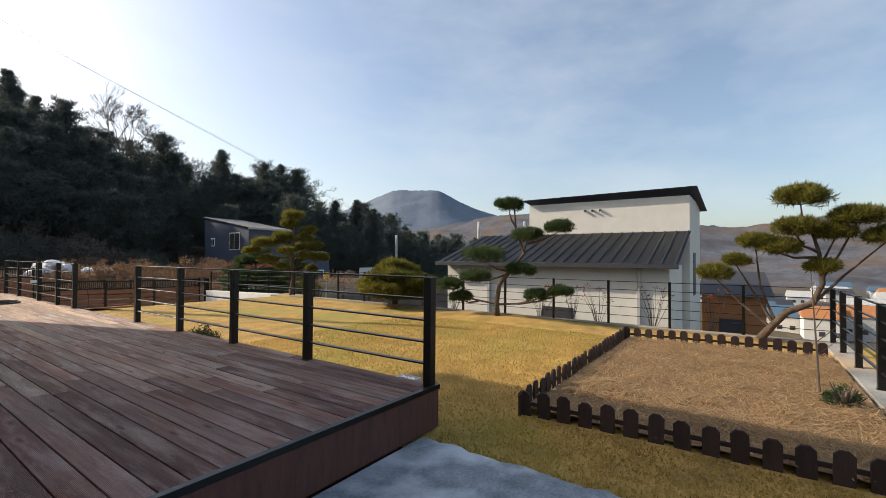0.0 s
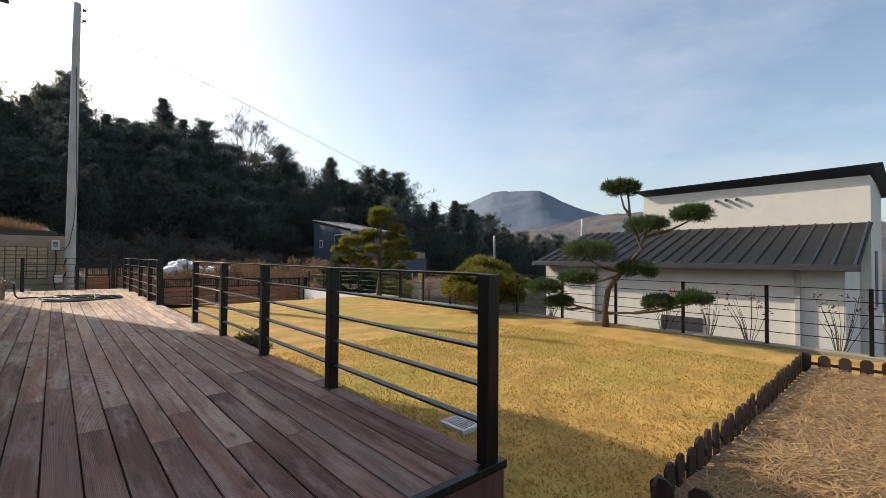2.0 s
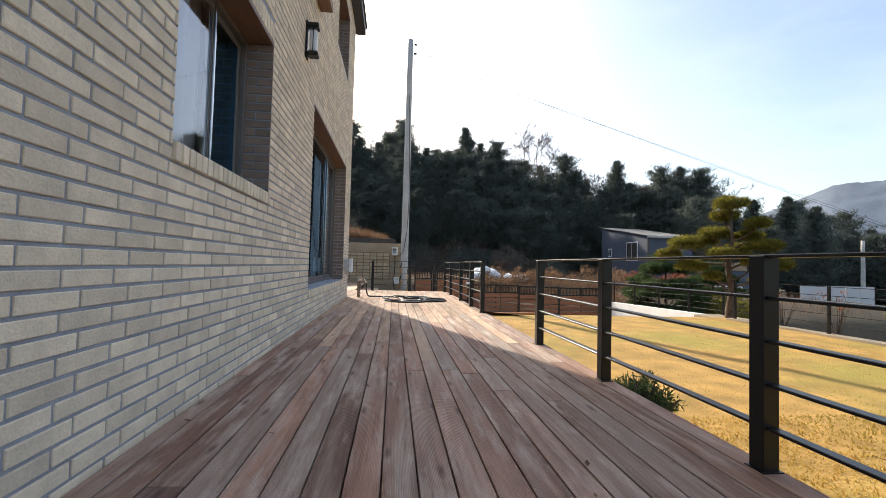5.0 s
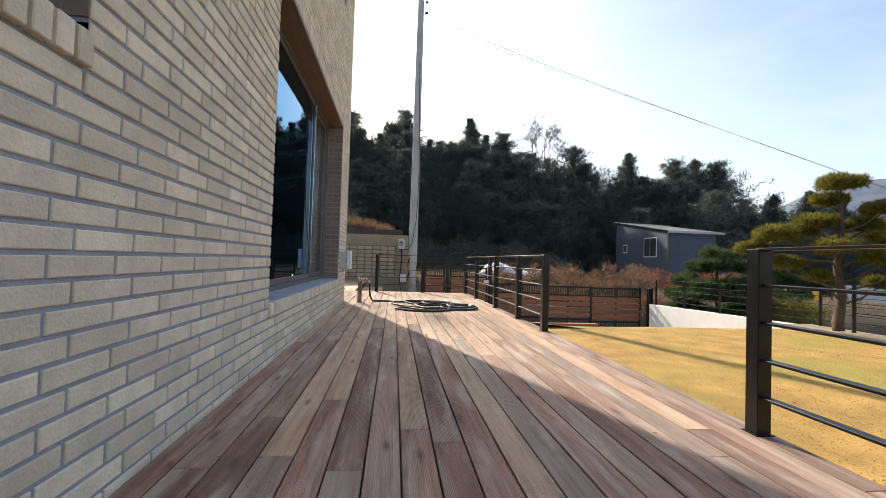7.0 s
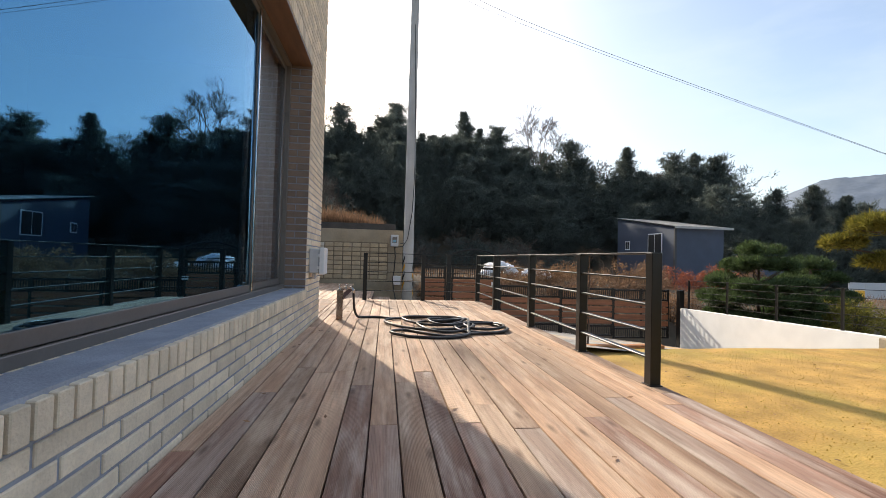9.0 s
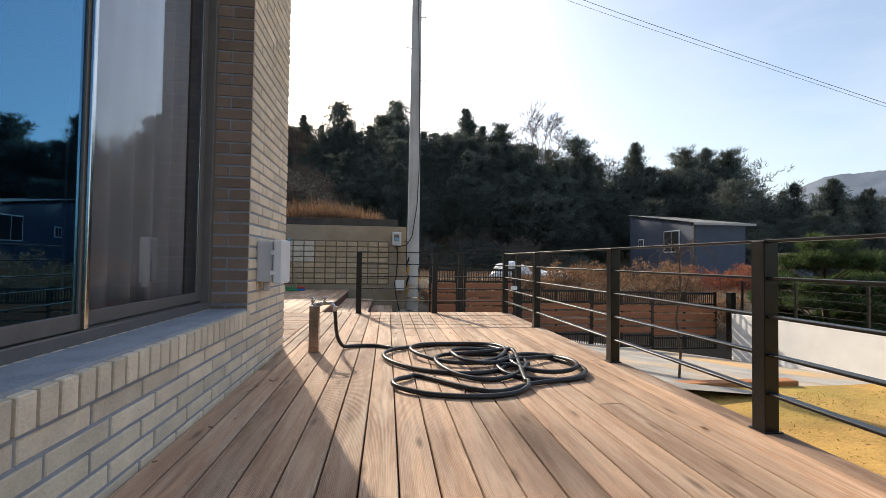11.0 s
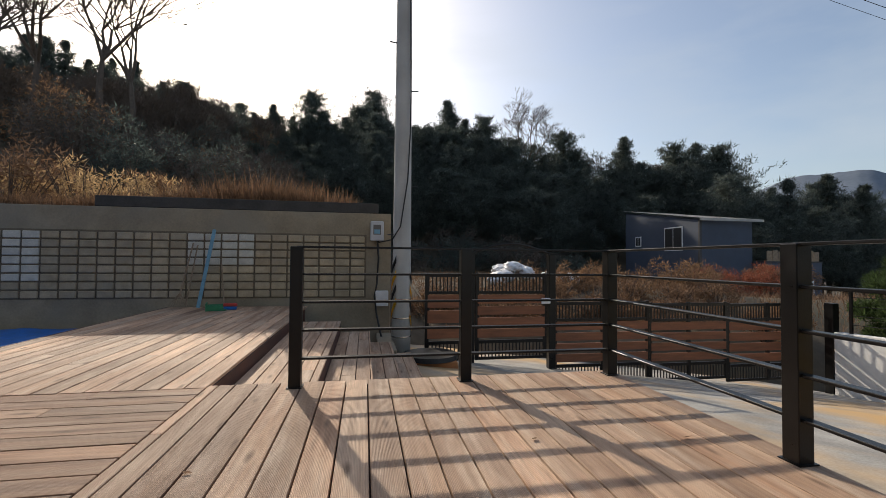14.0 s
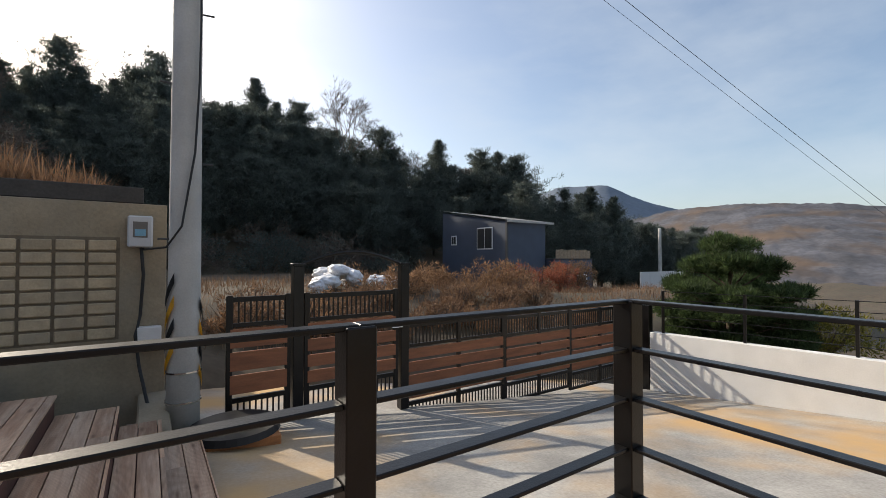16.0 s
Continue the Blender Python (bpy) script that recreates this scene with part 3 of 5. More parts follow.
deck = thing("deck", "long reddish-brown grooved timber deck, greyed and worn", "deck", kind="structure")
PITCH = 0.1636


def plank(name, x0, x1, y0, y1, z, mat, parent, thick=0.03):
    ob = obj(name, boxed(-(x1 - x0) / 2, -(y1 - y0) / 2, -thick, (x1 - x0) / 2, (y1 - y0) / 2, 0, 0.003), mat, parent)
    ob.location = ((x0 + x1) / 2, (y0 + y1) / 2, z)
    return ob


def lay(x0, x1, y0, y1, z, parent, seed, along="y", lengths=(3.4, 4.2), first=0.0):
    """Rows of planks with staggered butt joints."""
    rng = random.Random(seed)
    p = x0 if along == "y" else y0
    end, a, b = (x1, y0, y1) if along == "y" else (y1, x0, x1)
    while p < end - 0.02:
        q = min(p + (first or PITCH), end)
        first = 0.0
        s = a
        e = a + rng.uniform(0.8, 3.6)
        while s < b - 0.01:
            e = b if b - e < 0.6 else e
            dz = rng.uniform(-0.0025, 0.0)
            # tone goes by y: darkest red at the near end, palest far off
            if along == "y":
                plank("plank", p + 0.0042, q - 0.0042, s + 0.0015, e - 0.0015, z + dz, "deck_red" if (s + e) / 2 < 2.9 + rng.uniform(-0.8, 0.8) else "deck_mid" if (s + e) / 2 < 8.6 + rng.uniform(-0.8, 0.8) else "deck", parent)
            else:
                plank("plank", s + 0.0015, e - 0.0015, p + 0.004, q - 0.004, z + dz, "deck_cross", parent)
            s, e = e, min(b, e + rng.uniform(*lengths))
        p = q


lay(0.004, DX1, DY0 + 0.045, DY1, 0.0, deck, 3, first=0.119)
lay(-6.2, -0.07, Y1 + 0.03, 17.30, 0.0, deck, 4, "x")
lay(-0.068, 0.002, Y1 + 0.01, DY1, 0.0, deck, 9)
platform = thing("platform", "timber platform before the retaining wall", "platform", kind="structure")
lay(-2.68, -0.07, 17.31, 23.1, 0.0, platform, 5)
bm = bmesh.new()
box(bm, 0.02, DY0 + 0.06, -0.60, DX1 - 0.07, DY1 - 0.03, -0.05)
box(bm, -6.1, Y1 + 0.03, -0.60, -0.11, 17.28, -0.05)
box(bm, -2.64, 17.281, -0.60, -0.11, 23.05, -0.05)
part("joist", bm, "fascia", deck, "dark framing under the boards")
part("fascia_board", boxed(0.02, DY0, -0.40, DX1, DY0 + 0.03, -0.03, 0.004), "fascia", deck, "dark brown front board")
part("edge_trim", boxed(0.02, DY0 - 0.012, -0.035, DX1 + 0.012, DY0 + 0.04, 0.012, 0.003), "black_steel", deck, "black steel edge angle")
part("fascia_board", boxed(DX1 - 0.045, DY0 + 0.05, -0.42, DX1 - 0.01, DY1, -0.033, 0.004), "fascia", deck)
part("fascia_board", boxed(0.02, DY1 - 0.028, -0.9, DX1 - 0.05, DY1 - 0.002, -0.033, 0.004), "fascia", deck)
part("fascia_board", boxed(-2.72, 17.31, -0.42, -2.684, 23.1, -0.002, 0.004), "fascia", platform)
yard = obj("yard_slab", boxed(-9.0, 17.32, -0.9, -2.73, 23.24, -0.40, 0.01), "concrete")
tagged(yard, "concrete yard slab behind the platform", "slab", kind="structure")
steps = thing("deck_steps", "timber steps descending from the platform to the driveway", "steps", kind="structure")
for i, (a, b) in enumerate(((-0.068, 0.66), (0.66, 1.18), (1.18, 1.55), (1.55, 1.90))):
    z = -0.17 * (i + 1)
    lay(a, b, DY1 + 0.01, 22.0 - 0.15 * i, z, steps, 20 + i)
    part("riser", boxed(a - 0.03, DY1 + 0.01, z - 0.03, a - 0.002, 22.0 - 0.15 * i, z + 0.136, 0.003), "fascia", steps)
    part("base", boxed(a + 0.01, DY1 + 0.02, -1.2, b - 0.03, 21.95 - 0.15 * i, z - 0.034), "fascia", steps)
part("riser", boxed(1.86, DY1 + 0.01, -1.2, 1.888, 21.5, -0.715, 0.003), "fascia", steps)

# ---- railings ----
RAIL_H = 1.06


def railing(points, label, group, base=0.0, post=0.088, bars=(0.21, 0.42, 0.63, 0.84, 1.045), h=RAIL_H, bar=(0.058, 0.016), round_bar=False, name="railing"):
    r = thing(name, label, "railing", group)
    for x, y, *zz in points:
        z = zz[0] if zz else base
        bm = boxed(x - post / 2, y - post / 2, z, x + post / 2, y + post / 2, z + h - 0.012, 0.004)
        part("post", bm, "black_steel", r)
        part("base_plate", boxed(x - post / 2 - 0.012, y - post / 2 - 0.012, z, x + post / 2 + 0.012, y + post / 2 + 0.012, z + 0.006), "black_steel", r)
    for a, b in zip(points, points[1:]):
        za, zb = (a[2] if len(a) > 2 else base), (b[2] if len(b) > 2 else base)
        d = Vector((b[0] - a[0], b[1] - a[1], zb - za))
        L = d.length
        m = Matrix.Translation((a[0], a[1], za)) @ d.to_track_quat("Y", "Z").to_matrix().to_4x4()
        for k, z in enumerate(bars):
            top = k == len(bars) - 1
            s, e = (0, L) if top else (post / 2, L - post / 2)
            w, t = bar
            w = w * 1.02 if top else w
            bm = boxed(-w / 2, s, z - t / 2, w / 2, e, z + t / 2, 0.003, m)
            part("bar", bm, "black_steel", r)
    return r


RX = 3.135
railing([(RX, y) for y in (0.23, 2.07, 3.72, 5.36, 7.05)], "black painted steel deck railing of five flat bars", "deck railings")
railing([(RX, 10.60), (RX, 11.87), (RX, 13.51), (RX, 15.60), (RX, 17.23), (1.87, 17.23), (0.57, 17.23)], "black painted steel deck railing turning the deck corner", "deck railings")
FENCE = dict(post=0.055, bar=(0.014, 0.014), bars=(0.22, 0.43, 0.64, 0.85, 1.05), h=1.08, name="fence")
railing([(11.05, y, -0.36) for y in (-3.65, -2.23, -0.82, 0.55, 1.97, 3.42, 4.85, 6.3, 7.7, 9.1, 10.5, 11.9, 13.2)], "thin black steel bar fence along the lawn kerb", "boundary fences", **FENCE)
railing([(x, -3.66, -0.36) for x in (11.05, 9.96, 8.68, 7.32, 5.95, 4.6)], "black steel bar fence along the side path", "boundary fences", **dict(FENCE, post=0.08, bar=(0.04, 0.016)))
kerb = obj("kerb", boxed(10.93, -3.8, -1.0, 11.2, 13.4, -0.36, 0.01), "retaining")
tagged(kerb, "low concrete kerb under the fence", "kerb", kind="structure")
kerb = obj("kerb", boxed(4.3, -3.85, -1.0, 10.92, -3.5, -0.36, 0.01), "concrete")
tagged(kerb, "low concrete kerb beside the path", "kerb", kind="structure")

# ---- white retaining wall with fence, lawn edge ----
tagged(obj("stone_kerb", boxed(11.25, 13.3, -1.2, 12.15, 15.2, -0.45, 0.02), "retaining"), "low rough stone kerb at the lawn corner", "kerb", kind="structure")
bm = boxed(11.95, 15.21, -2.9, 12.2, 22.28, -0.55, 0.01)
for v in bm.verts:
    v.co.z += (-0.10 if v.co.y > 20 else 0.05) * (v.co.z > -1)
tagged(obj("white_wall", bm, "white_wall"), "white rendered retaining wall beside the driveway", "wall", kind="structure")
railing([(12.08, 22.0, -0.66), (12.08, 20.2, -0.63), (12.08, 18.4, -0.6), (12.08, 16.6, -0.56), (12.08, 14.9, -0.53), (12.08, 13.2, -0.5)], "thin black steel bar fence on the white wall", "boundary fences", **FENCE)
bm = boxed(3.25, 14.0, -1.2, 5.6, 14.14, -0.37, 0.006)
tagged(obj("lawn_edging", bm, "orange_wood"), "orange-brown timber edging of the lawn", "edging", kind="structure")

# ---- retaining wall with cast block pattern ----
WY = 23.25
rw = thing("retaining_wall", "weathered concrete retaining wall with cast block panel", "wall", kind="structure")
part("wall_body", boxed(-9.0, WY, -1.3, 1.62, WY + 0.3, 1.95, 0.01), "retaining", rw)
bm = boxed(-4.1, WY + 0.02, 1.955, 1.35, WY + 0.5, 2.17, 0.01)
part("coping", bm, "coping", rw, "dark sleeper lying along the top")
mesh = bpy.data.meshes.new("block")
bm = bmesh.new()
box(bm, 0, -0.03, 0, 0.285, 0.01, 0.135, 0.012)
bm.to_mesh(mesh)
bm.free()
mesh.materials.append(M["block"])
part("panel_back", boxed(-7.25, WY - 0.004, 0.15, 1.10, WY - 0.001, 1.49), "joint", rw, "dark recessed joints")
# sun patches thrown back by windows are imitated with these paler blocks
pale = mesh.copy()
pale.materials[0] = M["block_lit"]
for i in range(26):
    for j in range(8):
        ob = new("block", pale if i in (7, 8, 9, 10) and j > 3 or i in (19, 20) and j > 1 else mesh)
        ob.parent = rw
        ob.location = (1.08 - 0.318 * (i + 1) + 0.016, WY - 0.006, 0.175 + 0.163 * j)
part("side_wall", boxed(1.32, 21.4, -1.3, 1.64, WY - 0.002, -0.60, 0.02), "retaining", rw)

# ---- neighbour's house ----
nb = thing("neighbour_house", "cream rendered house with dark seamed metal roofs", "house")
NX = 19.2
part("low_wall", boxed(NX, 0.25, -3.2, 23.4, 11.0, 0.98), "stucco", nb)
bm = bmesh.new()
vs = [bm.verts.new(p) for p in ((18.75, -0.12, 1.02), (18.75, 11.4, 1.02), (23.6, 11.4, 2.62), (23.6, -0.12, 2.62))]
bm.faces.new(vs)
bmesh.ops.solidify(bm, geom=bm.faces[:], thickness=0.12)
low_roof = part("roof", bm, "metal_roof", nb, "dark grey standing-seam shed roof")
for i in range(23):
    y = 0.0 + 0.5 * i
    bm = bmesh.new()
    tube(bm, [(18.76, y, 1.05), (23.55, y, 2.63)], 0.038, 4)
    part("seam", bm, "metal_roof", low_roof)
part("gutter", boxed(18.60, -0.14, 0.86, 18.74, 11.42, 1.06, 0.01), "dark_trim", nb, "dark eaves gutter")
part("downpipe", boxed(19.05, 1.30, -2.6, 19.19, 1.44, 0.92, 0.01), "pole", nb, "grey downpipe")
part("downpipe", boxed(19.05, 8.35, -2.6, 19.19, 8.49, 0.92, 0.01), "pole", nb, "grey downpipe")
part("vent_grille", boxed(19.15, 4.15, -1.5, 19.198, 5.6, -0.98, 0.005), "dark_trim", nb, "dark basement grille")
part("high_wall", boxed(23.6, -0.05, -3.2, 29.0, 8.2, 4.35), "stucco", nb)
bm = bmesh.new()
vs = [bm.verts.new(p) for p in ((23.2, -0.40, 4.72), (23.2, 8.55, 4.62), (29.6, 8.55, 4.0), (29.6, -0.40, 4.1))]
bm.faces.new(vs)
bmesh.ops.solidify(bm, geom=bm.faces[:], thickness=0.30)
part("roof", bm, "dark_trim", nb, "dark mono-pitch roof")
for y in (4.1, 4.5, 4.9):
    bm = bmesh.new()
    tube(bm, [(23.6, y, 3.85), (23.42, y, 3.83)], 0.07, 10)
    part("vent_cap", bm, "chrome", nb, "small round steel vent cap")
part("window", boxed(25.2, -0.07, -0.6, 26.4, -0.04, 1.6, 0.005), "dark_trim", nb, "tall dark window")

# ---- blue-grey shed house ----
bh = thing("blue_house", "slate blue metal-clad house with a low pitched roof", "house")
bh.location.x = 0.62
bm = bmesh.new()
vs = []
for x, y, zt in ((27.4, 55.2, 6.05), (27.4, 45.0, 4.50), (32.7, 45.3, 4.55), (32.7, 55.2, 6.0)):
    vs.append((bm.verts.new((x, y, -2.5)), bm.verts.new((x, y, zt))))
for i in range(4):
    a, b = vs[i], vs[(i + 1) % 4]
    bm.faces.new((a[0], b[0], b[1], a[1]))
bm.faces.new([v[1] for v in vs])
bmesh.ops.recalc_face_normals(bm, faces=bm.faces[:])
part("wall", bm, "blue_wall", bh)
bm = bmesh.new()
f = bm.faces.new([bm.verts.new(p) for p in ((27.1, 55.8, 6.38), (27.1, 44.6, 4.62), (33.1, 44.9, 4.65), (33.1, 55.8, 6.3))])
bmesh.ops.solidify(bm, geom=[f], thickness=0.15)
part("roof", bm, "pole", bh, "pale grey sheet roof")


def small_window(parent, x, y0, y1, z0, z1):
    w = part("window", boxed(x - 0.06, y0, z0, x, y1, z1, 0.01), "white_frame", parent, "white framed window")
    mid = (y0 + y1) / 2
    part("pane", boxed(x - 0.075, y0 + 0.1, z0 + 0.1, x - 0.061, mid - 0.04, z1 - 0.1), "black", w)
    part("pane", boxed(x - 0.075, mid + 0.04, z0 + 0.1, x - 0.061, y1 - 0.1, z1 - 0.1), "black", w)


part("corner_trim", boxed(27.30, 44.90, -2.5, 27.52, 45.08, 4.48, 0.01), "dark_trim", bh, "dark corner trim")
part("eaves_strip", boxed(27.06, 44.52, 4.40, 33.1, 44.59, 4.60, 0.01), "pole", bh, "pale eaves strip")
small_window(bh, 27.4, 46.9, 49.2, 2.0, 4.1)
small_window(bh, 27.4, 52.6, 53.5, 2.5, 3.5)
an = thing("annex", "small blue-grey annex with a fenced roof terrace", "outbuilding")
part("wall", boxed(33.5, 44.4, -4.2, 39.3, 48.6, 1.05, 0.02), "blue_wall", an)
part("parapet", boxed(33.45, 44.34, 1.052, 39.35, 48.65, 1.15, 0.02), "dark_trim", an, "dark parapet strip")
for i in range(9):
    part("fence_board", boxed(33.8 + i * 0.58, 44.38, 1.152, 34.34 + i * 0.58, 44.44, 2.0 + 0.05 * math.sin(i * 2.1), 0.01), "old_wood", an)
w = part("window", boxed(35.1, 44.32, -2.3, 38.4, 44.39, -0.45, 0.01), "white_frame", an, "white framed window")
part("pane", boxed(35.27, 44.30, -2.12, 36.66, 44.319, -0.63), "black", w)
part("pane", boxed(36.84, 44.30, -2.12, 38.23, 44.319, -0.63), "black", w)

# ---- gate ----
def gate_leaf(name, x0, x1, y, zt, zb, label, wood_rows=4, mids=1):
    """A dark steel leaf: slotted top band, timber boards, slotted foot."""
    g = thing(name, label, "gate", "driveway gates")
    d = 0.05
    part("top_rail", boxed(x0, y - d / 2, zt - 0.07, x1, y + d / 2, zt, 0.004), "black_steel", g)
    part("band_rail", boxed(x0, y - d / 2, zt - 0.42, x1, y + d / 2, zt - 0.36, 0.004), "black_steel", g)
    part("foot_rail", boxed(x0, y - d / 2, zb + 0.34, x1, y + d / 2, zb + 0.41, 0.004), "black_steel", g)
    part("bottom_rail", boxed(x0, y - d / 2, zb, x1, y + d / 2, zb + 0.06, 0.004), "black_steel", g)
    for x in [x0] + [x0 + (x1 - x0) * (k + 1) / (mids + 1) - 0.04 for k in range(mids)] + [x1 - 0.08]:
        part("stile", boxed(x, y - d * 0.6, zb, x + 0.08, y + d * 0.6, zt + 0.02, 0.004), "black_steel", g)
    n = max(2, int((x1 - x0) / 0.075))
    bt, bb = boxed(-0.012, -0.008, zt - 0.36, 0.012, 0.008, zt - 0.07), boxed(-0.012, -0.008, zb + 0.06, 0.012, 0.008, zb + 0.34)
    mt, mb = bpy.data.meshes.new("bar"), bpy.data.meshes.new("bar")
    for bmx, me in ((bt, mt), (bb, mb)):
        bmx.to_mesh(me)
        bmx.free()
        me.materials.append(M["black_steel"])
    for i in range(1, n):
        for me in (mt, mb):
            o = new("bar", me)
            o.parent = g
            o.location = (x0 + (x1 - x0) * i / n, y, 0)
    z0, z1 = zb + 0.42, zt - 0.43
    h = (z1 - z0) / wood_rows
    for k in range(wood_rows):
        part("board", boxed(x0 + 0.05, y - 0.035, z0 + k * h + 0.045, x1 - 0.05, y - 0.006, z0 + (k + 1) * h - 0.012, 0.003), "gate_wood", g)
    return g


GY = 22.7
gate_leaf("side_fence", 2.30, 3.16, GY, 0.68, -1.12, "fixed dark steel fence panel with brown boards", 3, 0)
arch = thing("gate_arch", "black steel pedestrian gateway with a thin arched top", "gateway")
for x in (3.26, 5.06):
    part("post", boxed(x - 0.075, GY - 0.075, -1.35, x + 0.075, GY + 0.075, 1.10, 0.005), "black_steel", arch)
    part("cap", boxed(x - 0.09, GY - 0.09, 1.102, x + 0.09, GY + 0.09, 1.14, 0.005), "black_steel", arch)
bm = bmesh.new()
tube(bm, [(3.26 + 1.8 * k / 12, GY, 1.10 + 0.22 * math.sin(math.pi * k / 12)) for k in range(13)], 0.025, 6)
part("arch_bar", bm, "black_steel", arch)
gate_leaf("pedestrian_gate", 3.36, 4.95, GY, 0.68, -1.12, "dark steel pedestrian gate with brown boards", 4, 0)
lk = thing("gate_lock", "small white keypad lock box on the gate post", "lock")
part("case", boxed(4.80, GY - 0.11, 0.05, 5.0, GY - 0.08, 0.17, 0.006), "plastic_white", lk)
gate_leaf("sliding_gate", 5.16, 7.50, GY + 0.12, 0.06, -1.72, "dark steel sliding gate leaf with brown boards", 4, 1)
gate_leaf("sliding_gate", 7.52, 9.60, GY + 0.16, 0.01, -1.78, "dark steel sliding gate leaf with brown boards", 4, 1)
gate_leaf("sliding_gate", 9.62, 11.92, GY + 0.20, -0.02, -1.88, "dark steel sliding gate leaf with brown boards", 4, 1)
part("end_post", boxed(11.95, GY - 0.4, -2.5, 12.13, GY - 0.2, 0.02, 0.005), "black_steel", arch)

# ---- utility poles and wires ----
def utility_pole(x, y, z, h, r0, r1, label, bands=True, lean=0.0):
    p = thing("utility_pole", label, "utility pole", "utility poles")
    bm = bmesh.new()
    tube(bm, [(x + lean * k / 8, y, z + h * k / 8) for k in range(9)], [r0 + (r1 - r0) * k / 8 for k in range(9)], 20)
    shaft = part("shaft", bm, "pole", p, smooth=False)
    for q in shaft.data.polygons:
        q.use_smooth = len(q.vertices) == 4
    if bands:
        for k in range(3):
            bm = bmesh.new()
            zz = z + 0.42 + 0.36 * k
            tube(bm, [(x, y, zz), (x, y, zz + 0.02)], r0 + 0.012, 20)
            part("clamp", bm, "chrome", p, "bright steel strap")
        for k in range(8):
            bm = bmesh.new()
            zz = z + 2.4 + 0.95 * k
            a = 1 if k % 2 else -1
            tube(bm, [(x, y, zz), (x + a * (r0 + 0.10), y - 0.05, zz)], 0.012, 6)
            part("step_bolt", bm, "dark_trim", p)
    for k in (0.0, 0.45):
        bm = bmesh.new()
        tube(bm, [(x + lean, y, z + h - 0.3 - k), (x + lean + r1 + 0.06, y - 0.02, z + h - 0.3 - k), (x + lean + r1 + 0.07, y - 0.02, z + h - 0.22 - k), (x + lean + r1 + 0.18, y - 0.02, z + h - 0.22 - k)], [0.015, 0.015, 0.05, 0.05], 8)
        part("insulator", bm, "black", p)
    return p


PX, PY = 1.785, 22.35
pole = utility_pole(PX, PY, -0.95, 12.7, 0.188, 0.125, "tall pale concrete utility pole with strapped yellow and black guard")
for k in range(4):
    bm = bmesh.new()
    for s in range(9):
        a0 = math.pi * 0.96 + s * 0.12
        a1 = a0 + 0.12
        z0 = -0.30 + 0.27 * k + 0.045 * s
        r = 0.203
        vs = [bm.verts.new((PX + r * math.cos(a), PY + r * math.sin(a), zz)) for a, zz in ((a0, z0), (a1, z0 + 0.045), (a1, z0 + 0.18), (a0, z0 + 0.135))]
        bm.faces.new(vs)
    bmesh.ops.solidify(bm, geom=bm.faces[:], thickness=-0.006)
    part("guard_stripe", bm, "yellow" if k % 2 == 0 else "black", pole, "yellow and black warning stripe")
    bm = bmesh.new()
    for s in range(6):
        a0 = -0.70 + s * 0.12
        a1 = a0 + 0.12
        z0 = -0.20 + 0.27 * k - 0.045 * s
        vs = [bm.verts.new((PX + 0.199 * math.cos(a), PY + 0.199 * math.sin(a), zz)) for a, zz in ((a0, z0), (a1, z0 - 0.045), (a1, z0 + 0.09), (a0, z0 + 0.135))]
        bm.faces.new(vs)
    bmesh.ops.solidify(bm, geom=bm.faces[:], thickness=-0.006)
    part("guard_stripe", bm, "yellow" if k % 2 == 0 else "black", pole, "yellow and black warning stripe")
bm = bmesh.new()
tube(bm, [(PX + 0.02, PY - 0.19, 9.0), (PX + 0.10, PY - 0.185, 6.0), (PX + 0.13, PY - 0.18, 4.2), (PX + 0.12, PY - 0.19, 3.4), (PX + 0.08, PY - 0.20, 2.5), (PX - 0.05, PY - 0.21, 1.6), (PX - 0.20, PY - 0.10, 1.35), (1.36, WY - 0.05, 1.33), (1.33, WY - 0.03, 1.45)], 0.013, 6)
part("service_cable", bm, "black", pole, "black cable running down the pole")


def wire(name, a, b, start, sag, r):
    """An overhead line from the pole top, drawn out along the straight span from a to b."""
    bm = bmesh.new()
    a, b = Vector(a), Vector(b)
    bend = Vector(start) - a
    tube(bm, [a.lerp(b, k / 40) + bend * (1 - k / 40) ** 26 - Vector((0, 0, sag * 4 * (k / 40) * (1 - k / 40))) for k in range(41)], r, 5)
    return tagged(obj(name, bm, "black"), "thin dark overhead power line", "power line", "overhead lines")


wire("power_line", (1.8, 25.3, 12.5), (58, 13.4, -8.8), (PX + 0.28, PY + 0.3, 11.5), 0.3, 0.008)
wire("power_line", (1.8, 25.9, 12.7), (58, 14.6, -8.0), (PX + 0.28, PY + 0.3, 11.05), 0.2, 0.006)
utility_pole(34.5, 18.0, -3.0, 7.6, 0.2, 0.15, "slim pale concrete utility pole beyond the fence", False)
utility_pole(45.0, 18.2, -4.0, 9.4, 0.2, 0.15, "slim pale concrete utility pole beyond the fence", False)
utility_pole(38.0, -11.0, -8.0, 11.6, 0.25, 0.2, "pale concrete utility pole beyond the fence", False)
utility_pole(55.0, 46.0, -6.0, 11.0, 0.25, 0.18, "pale concrete utility pole down the slope", False)

# meter and cabinets on the retaining wall
mt = thing("electric_meter", "grey electricity meter with a small window", "meter")
part("case", boxed(1.18, WY - 0.14, 1.36, 1.46, WY - 0.005, 1.78, 0.02), "plastic_grey", mt)
part("window", boxed(1.24, WY - 0.146, 1.49, 1.40, WY - 0.141, 1.70, 0.002), "grey_frame", mt, "dark display window")
part("display", boxed(1.26, WY - 0.150, 1.51, 1.38, WY - 0.1465, 1.60, 0.001), "blue_paint", mt, "bluish meter face")
